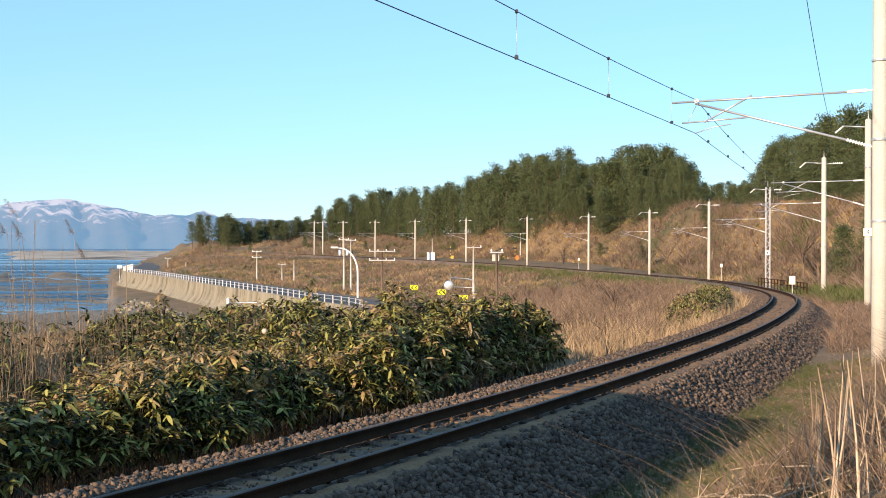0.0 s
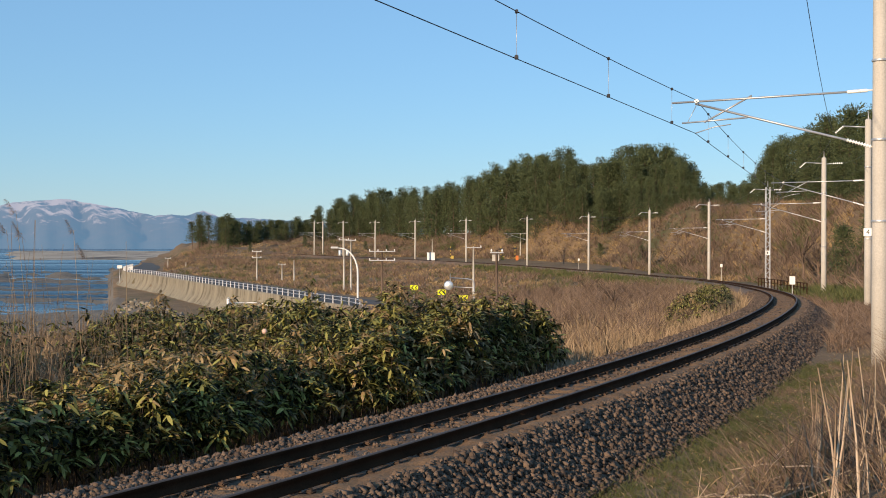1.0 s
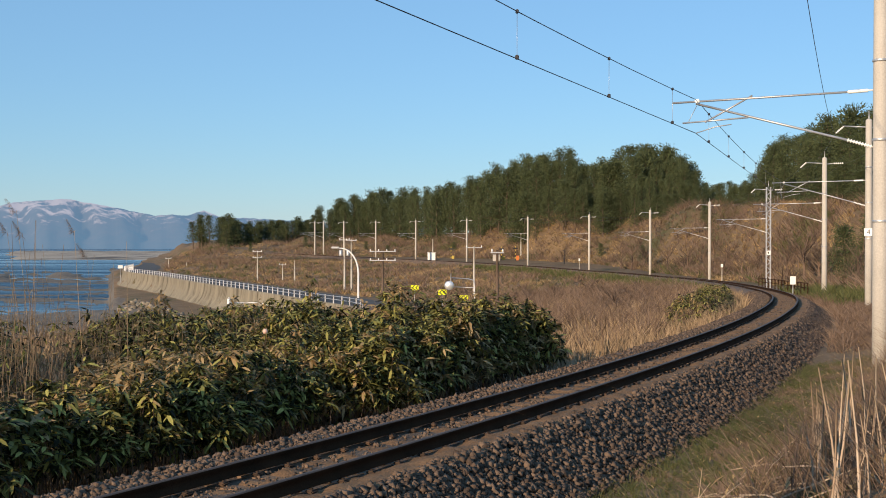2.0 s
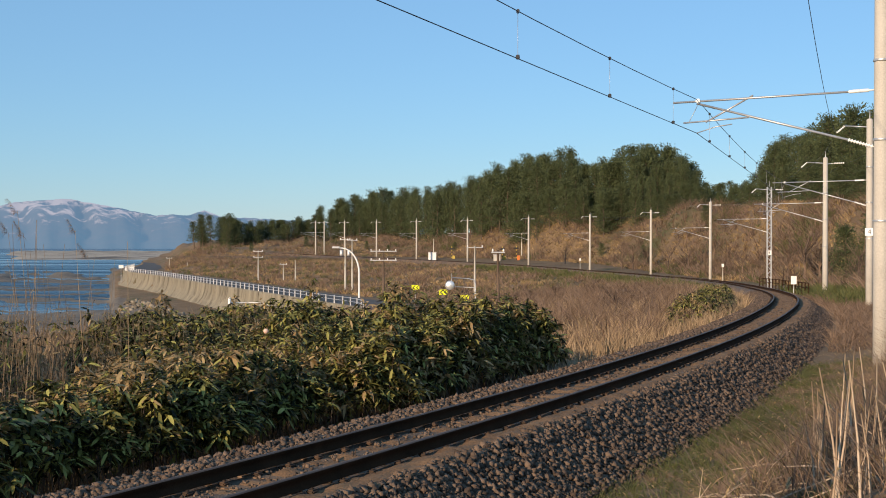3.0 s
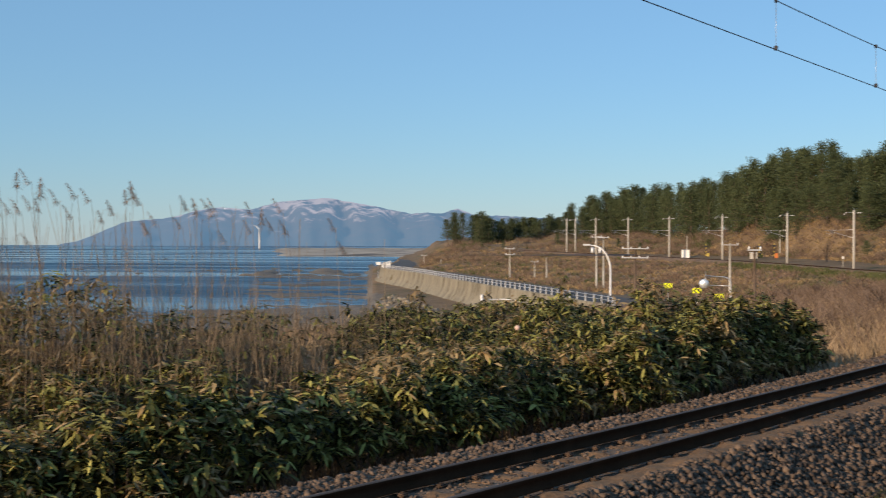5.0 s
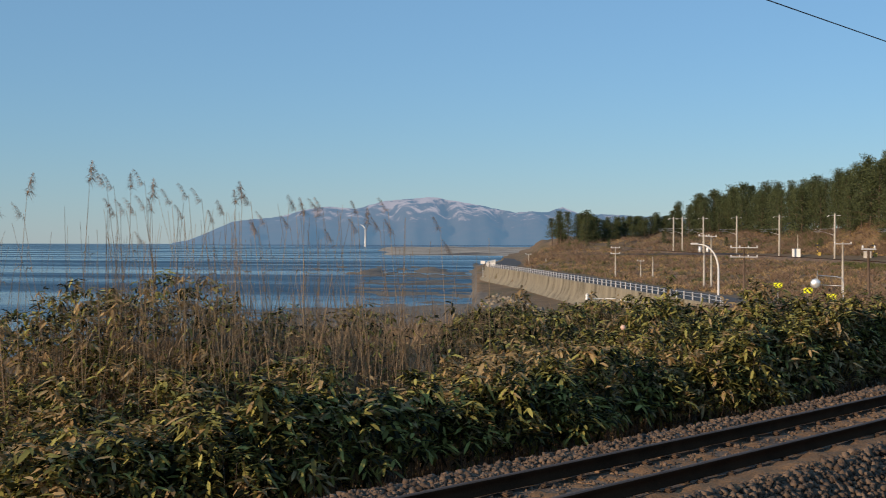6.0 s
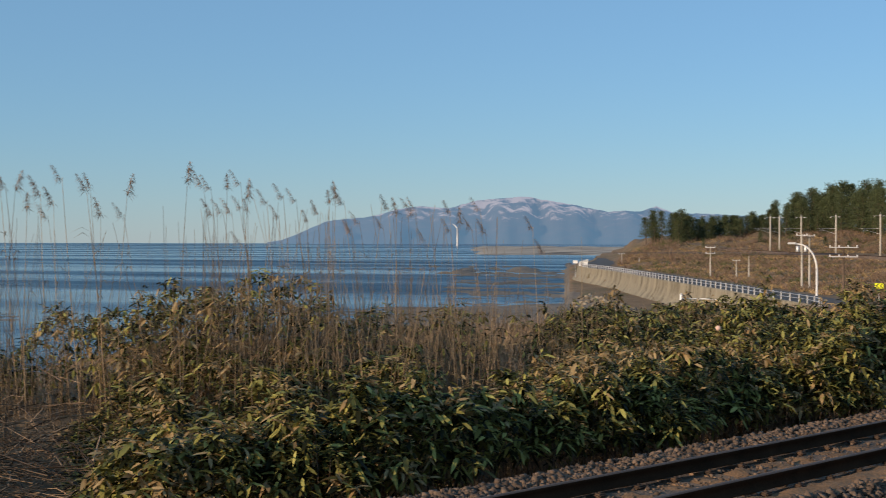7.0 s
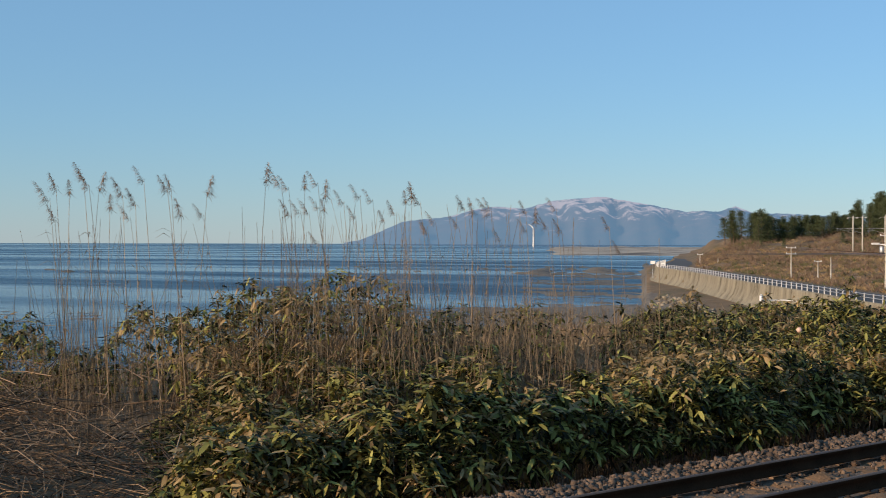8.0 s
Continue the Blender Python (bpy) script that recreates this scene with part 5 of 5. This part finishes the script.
def build_roadside():
    # street lamp
    x, y, z = place(-3.96, 160)
    lamp = tagged(empty("street_lamp", pose(x, y, z - 0.1)), "white curved-arm steel street lamp beside the road", "street lamp")
    H = EYE - z - 0.1
    pts = [(0, 0, 0), (0, 0, H * 0.5)] + [(-2.3 + 2.3 * math.cos(t), 0, H * 0.5 + H * 0.48 * math.sin(t)) for t in np.linspace(0.0, 1.5, 9)] + [(-2.7, 0, H * 0.985)]
    part("pole", tube(pts, 0.13, 0.08, 8), M_WHITE, lamp)
    part("head", box((-3.5, -0.16, H - 0.16), (-2.5, 0.16, H + 0.08), 0.05), M_STEEL, lamp, "flat grey lantern head")
    # chevron boards: azimuth, distance, height of the board's middle
    for az, d, zc in ((-1.34, 131, -2.05), (-0.05, 122, -2.2), (0.95, 112, -2.35), (1.36, 106, -2.75)):
        x, y, z = place(az, d)
        board = tagged(empty("chevron_sign", pose(x, y, zc, 0, 0, -az + 8)), "yellow chevron curve sign with black arrows on a post", "road sign", "chevron signs on the bend")
        part("board", box((-0.42, -0.02, -0.26), (0.42, 0.02, 0.26), 0.01), M_YELLOW, board)
        part("post", tube([(0, 0.05, min(z - zc, -0.4) - 0.1), (0, 0.05, 0.2)], 0.035), M_STEEL, board)
        for k in (-0.2, 0.18):
            bm = bmesh.new()
            pts = [(k + 0.12, 0.24), (k - 0.12, 0.0), (k + 0.12, -0.24), (k + 0.24, -0.24), (k, 0.0), (k + 0.24, 0.24)]
            front = [bm.verts.new((px, -0.03, pz)) for px, pz in pts]
            back = [bm.verts.new((px, -0.022, pz)) for px, pz in pts]
            for fv in (front, back[::-1]):
                bm.faces.new(fv)
            for i in range(6):
                bm.faces.new((front[i], front[i - 1], back[i - 1], back[i]))
            bmesh.ops.recalc_face_normals(bm, faces=bm.faces)
            part("arrow", bm, M_BLACK, board, "black chevron arrow")
    # convex road mirror on a bracket
    d = 114
    x, y, z = place(1.45, d)
    mir = tagged(empty("traffic_mirror", pose(x, y, z - 0.1)), "round traffic mirror on a curved steel bracket post", "traffic mirror")
    zm = EYE - 68 * d / 2176 - z
    part("post", tube([(0, 0, 0), (0, 0, zm + 0.2), (-0.15, 0, zm + 0.5), (-0.6, 0, zm + 0.62), (-2.2, 0, zm + 0.72)], 0.05), M_STEEL, mir)
    part("lower_arm", tube([(0, 0, zm - 0.2), (-2.2, 0, zm - 0.12)], 0.035), M_STEEL, mir)
    part("drop_bar", tube([(-2.2, 0, zm - 0.3), (-2.2, 0, zm + 1.1)], 0.05), M_STEEL, mir)
    bm = lathe([(0.40, 0), (0.44, 0.03), (0.42, 0.08), (0.30, 0.14), (0.15, 0.17), (0.02, 0.18)], 20)
    part("mirror", turned(bm, (-2.35, 0, zm), (-2.45, -1, zm)), M_MIRROR, mir, "round pale convex mirror")
    # white delineator with a short guard rail behind the thicket
    x, y, z = place(-9.9, 92)
    zt = EYE - 92 * 93 / 2176
    mk = tagged(empty("road_delineator", pose(x, y, zt)), "white roadside delineator post with a rail", "post")
    part("post", lathe([(0.11, -2.2), (0.11, 0.0), (0.04, 0.1)], 10), M_WHITE, mk)
    part("band", lathe([(0.116, -0.5), (0.116, -0.38)], 10), M_BLACK, mk, "dark band")
    part("rail", tube([(0.1, 0.2, -0.33), (1.6, 0.5, -0.30), (2.6, 0.6, -0.38), (3.0, 0.6, -0.6)], 0.05, sides=6), M_WHITE, mk)
    # utility poles: azimuth, distance, top angle in pixels over the horizon row, cross arms
    def utility(az, d, up, arms, width, label, r=0.15, trafo=False, m=M_BARK):
        x, y, z = place(az, d)
        top = EYE + up * d / 2176 - z
        ob = tagged(empty("utility_pole", pose(x, y, z - 0.2)), label, "utility pole")
        part("pole", tube([(0, 0, 0), (0, 0, top)], r, r * 0.7, 8), m, ob)
        for k in range(arms):
            zz = top - 0.25 - 1.1 * k
            part("cross_arm", box((-width / 2, -0.16, zz), (width / 2, -0.06, zz + 0.1), 0.01), M_STEEL, ob)
            for xx in np.linspace(-width / 2 + 0.1, width / 2 - 0.1, 4 if width > 2 else 2):
                bm = lathe([(0.02, 0), (0.07, 0.05), (0.06, 0.16), (0.02, 0.22)], 6)
                bmesh.ops.translate(bm, vec=(xx, -0.11, zz + 0.1), verts=bm.verts)
                part("insulator", bm, M_PORCELAIN, ob, "white pin insulator")
        if trafo:
            for xx in (-0.55, 0.55):
                part("transformer", lathe([(0.25, top - 2.6), (0.28, top - 2.5), (0.28, top - 1.8), (0.2, top - 1.7)], 10), M_STEEL, ob, "grey pole transformer").location = (xx, -0.3, 0)
        return ob
    utility(-2.83, 150, -4, 2, 3.2, "dark wooden utility pole with two loaded cross arms", 0.16)
    utility(-4.6, 185, 15, 1, 1.6, "grey utility pole with transformers near the road", 0.16, True, M_CONCRETE)
    utility(-4.28, 186, 14, 1, 1.6, "grey utility pole paired beside another", 0.16, False, M_CONCRETE)
    utility(-8.6, 235, -7, 2, 1.8, "slim utility pole with insulators beside the coast road", 0.14, False, M_CONCRETE)
    utility(-6.9, 240, -24, 0, 1, "short bare concrete pole beside the road", 0.15, False, M_CONCRETE)
    utility(-7.45, 240, -30, 1, 1.4, "short pole with one cross arm", 0.13, False, M_CONCRETE)
    utility(-11.8, 330, -28, 0, 1, "thin bare pole at the foot of the bluff", 0.16, False, M_CONCRETE)
    utility(-12.6, 340, -20, 1, 1.6, "thin pole with a cross arm at the bluff", 0.14, False, M_CONCRETE)
    utility(2.5, 92, -2, 1, 1.0, "weathered wooden pole standing in the dry field", 0.13)
    utility(1.42, 150, 3, 1, 2.0, "concrete utility pole with a short cross arm", 0.14, False, M_CONCRETE)
    utility(-0.5, 310, 14, 0, 1, "slender pole by the level crossing", 0.14, False, M_CONCRETE)
    utility(3.6, 300, 24, 0, 1, "slender pale pole beside the line", 0.16, False, M_CONCRETE)
    # power line along the bluff
    for h in (-20, -22):
        pts = []
        for az, d in ((-13.0, 345), (-8.6, 235), (-2.83, 152)):
            x, y = d * math.sin(radians(az)), d * math.cos(radians(az))
            pts.append((x, y, EYE + h * d / 2176))
        tagged(part("power_line", tube(pts, 0.035, sides=4), M_WIRE), "black power line along the road", "wire")
    # panels at the end of the wall
    for az, d, up, mat, lab in ((-14.72, 322, -37, M_WHITE, "white road sign board seen from behind"), (-14.25, 326, -40, M_WHITE, "small white road sign at the wall's end")):
        x, y, z = place(az, d)
        zc = EYE + up * d / 2176
        ob = tagged(empty("road_board", pose(x, y, zc, 0, 0, -az)), lab, "road sign")
        part("board", box((-0.6, -0.04, -0.4), (0.6, 0.04, 0.4), 0.02), mat, ob)
        part("post", tube([(0, 0.08, min(-1.2, z - zc)), (0, 0.08, 0.3)], 0.06), M_STEEL, ob)
    # level crossing
    x, y, z = place(-0.55, 300)
    cab = tagged(empty("crossing_cabinet", pose(x, y, z)), "white equipment cabinet beside the level crossing", "cabinet")
    part("body", box((-1.0, -0.6, -0.6), (0.9, 0.6, 2.0), 0.03), M_WHITE, cab)
    part("roof", box((-1.1, -0.7, 2.0), (1.0, 0.7, 2.12), 0.03), M_STEEL, cab)
    for az, d in ((0.35, 305), (2.7, 290), (3.35, 285)):
        x, y, z = place(az, d)
        sig = tagged(empty("crossing_signal", pose(x, y, z)), "striped level crossing signal with dark lamp hoods", "crossing signal", "signals at the level crossing")
        for k in range(8):
            part("stripe", lathe([(0.09, k * 0.42 - 0.2), (0.09, k * 0.42 + 0.22)], 8), M_YELLOW2 if k % 2 else M_BLACK, sig)
        part("lamp_bar", box((-0.55, -0.1, 2.4), (0.55, 0.1, 2.75), 0.05), M_BLACK, sig)
        part("machine_box", box((0.15, -0.3, -0.2), (0.8, 0.3, 0.9), 0.04), M_ORANGE if az > 3 else M_YELLOW2, sig)
    x, y, z = place(2.45, 288)
    cab = tagged(empty("relay_box", pose(x, y, z)), "low grey relay box near the level crossing", "cabinet")
    part("body", box((-0.8, -0.5, -0.4), (0.8, 0.5, 1.3), 0.03), M_CONCRETE, cab)
    part("lid", box((-0.85, -0.55, 1.3), (0.85, 0.55, 1.4), 0.02), M_STEEL, cab)
    # far houses on the spit, and harbour wall
    rng = random.Random(4)
    for k in range(9):
        az = -11.9 - rng.uniform(0, 0.95)
        d = rng.uniform(900, 1150)
        x, y = d * math.sin(radians(az)), d * math.cos(radians(az))
        house = tagged(empty("house", pose(x, y, SEA + 1.0, 0, 0, rng.uniform(0, 90))), "small far white house with a grey roof by the shore", "house", "houses by the shore")
        w, l_, h = rng.uniform(2, 3.5), rng.uniform(3, 4.5), rng.uniform(1.5, 2.5)
        part("wall", box((-w, -l_, -2), (w, l_, h)), M_WHITE, house)
        bm = bmesh.new()
        vs = [bm.verts.new(p) for p in ((-w - .3, -l_ - .3, h), (w + .3, -l_ - .3, h), (0, -l_ - .3, h + 2), (-w - .3, l_ + .3, h), (w + .3, l_ + .3, h), (0, l_ + .3, h + 2))]
        for f in ((0, 1, 2), (5, 4, 3), (0, 2, 5, 3), (1, 4, 5, 2), (0, 3, 4, 1)):
            bm.faces.new([vs[i] for i in f])
        part("roof", bm, M_STEEL, house)
    # oversized far lamp post; its curved arm is the part called blade
    x, y = 2600 * math.sin(radians(-20.2)), 2600 * math.cos(radians(-20.2))
    tb = tagged(empty("wind_turbine", pose(x, y, SEA)), "far white lamp post with a curved arm on the shore", "wind turbine")
    part("tower", tube([(0, 0, 0), (0, 0, 40)], 1.5, 1.0, 10), M_WHITE, tb)
    part("blade", tube([(0, -2, 39), (-5, -2, 45), (-11, -2, 48)], 1.0, 0.6, 6), M_WHITE, tb)


# ---- the train whose shadow passes ----
def build_train():
    """Two-car local train; its rear end stands at the origin, and it reaches along +y."""
    train = tagged(empty("train"), "silver two-car local train running away along the track", "train")
    for c in range(2):
        y0 = c * 20.8
        part("body", box((-1.42, y0, 1.05), (1.42, y0 + 20.3, 3.62), 0.18), M_TRAIN, train)
        part("roof", box((-1.15, y0 + 0.2, 3.6), (1.15, y0 + 20.1, 3.82), 0.1), M_TRAIN, train)
        part("underframe", box((-1.25, y0 + 0.3, 0.35), (1.25, y0 + 20.0, 1.06), 0.05), M_DARK, train)
        for yb in (3.2, 17.1):
            for dy in (-1.05, 1.05):
                for sx in (-1, 1):
                    bm = lathe([(0.30, -0.06), (0.43, -0.05), (0.43, 0.06), (0.30, 0.07)], 16)
                    part("wheel", turned(bm, (sx * 0.566, y0 + yb + dy, 0.43), (sx * 1.5, y0 + yb + dy, 0.43)), M_RAIL, train)
        for k in range(7):
            part("window", box((1.415, y0 + 1.6 + k * 2.5, 2.0), (1.43, y0 + 3.3 + k * 2.5, 2.9)), M_BLACK, train)
            part("window", box((-1.43, y0 + 1.6 + k * 2.5, 2.0), (-1.415, y0 + 3.3 + k * 2.5, 2.9)), M_BLACK, train)
    return train


# ---- pieces of the track, last ----
def build_track_pieces(track):
    rng = np.random.RandomState(12)
    me = None
    for k in range(180):
        s = -2 + k * 0.62
        if me is None:
            o = part("sleeper", box((-1.0, -0.11, -0.2), (1.0, 0.11, 0), 0.02), M_SLEEPER, track)
            me = o.data
        else:
            o = new("sleeper", me); o.parent = track
        o.matrix_basis = track_pose(s, 0, -0.195 + rng.uniform(-0.012, 0.006))
    clip = None
    for k in range(74):
        s = -2 + k * 0.62
        for side in (-0.566, 0.566):
            for off in (-0.115, 0.115):
                if clip is None:
                    bm = box((-0.05, -0.06, -0.02), (0.05, 0.06, 0.02), 0.015)
                    add_tube(bm, [(0, 0, 0.0), (0, 0, 0.035)], 0.016, sides=6)
                    o = part("rail_clip", bm, M_CLIP, track); clip = o.data
                else:
                    o = new("rail_clip", clip); o.parent = track
                lift = float(np.interp(s, S, CANT)) * (side + off + 0.57) / 1.13
                o.matrix_basis = track_pose(s, side + off, -0.172 + lift)
    for lo, hi, dz in ((0.64, 1.18, -0.172), (-0.475, 0.475, -0.196)):
        cols = np.linspace(0, 1, 10)
        vv, ff = sweep([(lo + (hi - lo) * c, dz - 0.035 * (abs(2 * c - 1) ** 4)) for c in cols], -30, 130, 0.12)
        crib = np.repeat(np.cos((np.arange(len(vv) // 10) * 0.12 - 28) / 0.62 * math.tau), 10)
        vv[:, 2] += rng.randn(len(vv)) * 0.009 + 0.020 * wave_noise(vv[:, 0], vv[:, 1], 0.5, 81) - (0.032 * np.clip(crib + 0.2, -0.6, 1) if lo < 0 else 0)
        mesh_np("sand_strip", vv, ff, M_SAND, track, smooth=True)["label"] = "rust-brown sand spilled along the rails"
    # loose ballast stones
    n = 52000
    s = 5 + rng.rand(n) ** 1.6 * 75
    pick = rng.rand(n)
    u = np.where(pick < 0.48, 1.08 + rng.rand(n) * 1.2, np.where(pick < 0.80, rng.uniform(-1.8, -0.72, n), np.where(pick < 0.88, rng.uniform(-0.5, 0.5, n), rng.uniform(0.95, 2.2, n))))
    p = np.array(BED)
    z = np.interp(u, p[:, 0], p[:, 1]) + np.interp(s, S, CANT) * np.clip((u + 0.57) / 1.13, -0.5, 2)
    x, y, z0 = on_track(s, u)
    z = z + np.where(np.abs(u) < 0.5, 0.012, 0)
    big = np.where(np.abs(u) < 0.5, 0.7, 1.0)
    r = (0.017 + 0.036 * rng.rand(n) ** 2.2) * big * np.where(u > 1.0, 1.3, 1.0)
    octa = np.array([(1, 0, 0), (-1, 0, 0), (0, 1, 0), (0, -1, 0), (0, 0, 1), (0, 0, -1)], float)
    tri = np.array([(0, 2, 4), (2, 1, 4), (1, 3, 4), (3, 0, 4), (2, 0, 5), (1, 2, 5), (3, 1, 5), (0, 3, 5)])
    ax = rng.randn(n, 3, 3); qm, _ = np.linalg.qr(ax)
    v = np.einsum("vk,nkj->nvj", octa, qm) * (r[:, None] * rng.uniform(0.65, 1.35, (n, 6)))[:, :, None]
    v += np.stack([x, y, z0 + z + r * 0.35], 1)[:, None]
    f = (np.arange(n) * 6)[:, None, None] + tri[None]
    ob = mesh_np("loose_ballast", v.reshape(-1, 3), f.reshape(-1, 3), M_STONE, track)
    tagged(ob, "loose grey-brown ballast stones", kind="stuff")


M_CANE = material("dry_cane", (0.30, 0.215, 0.14), (0.55, 0.43, 0.31), 2, 20, 0.8, 0.1, vary=0.4)
M_FLOAT = plain("pale_plastic", (0.62, 0.42, 0.34), 0.5)
M_YELLOW2 = plain("dull_yellow_paint", (0.45, 0.33, 0.06), 0.6)

build_ground()
build_sea()
build_mountains()
build_road()
TRACK = build_track()
build_forest()
build_thickets()
build_reeds()
build_dead_mat()
build_field()
MASTS = build_line()
build_trackside()
build_roadside()
build_slope_trees()
build_litter()
build_tall_reeds()
build_dead_stalks()
TRAIN = build_train()
build_track_pieces(TRACK)


def motions():
    """The train leaves along the track behind the camera."""
    rows = []
    for t in np.arange(0, 8.01, 0.5):
        s = 3.1 - 14.5 * float(t)
        rows.append((float(t), track_pose(s) @ pose(0, 0, 0, 0, 0, 180)))
    walk(TRAIN, rows)


motions()
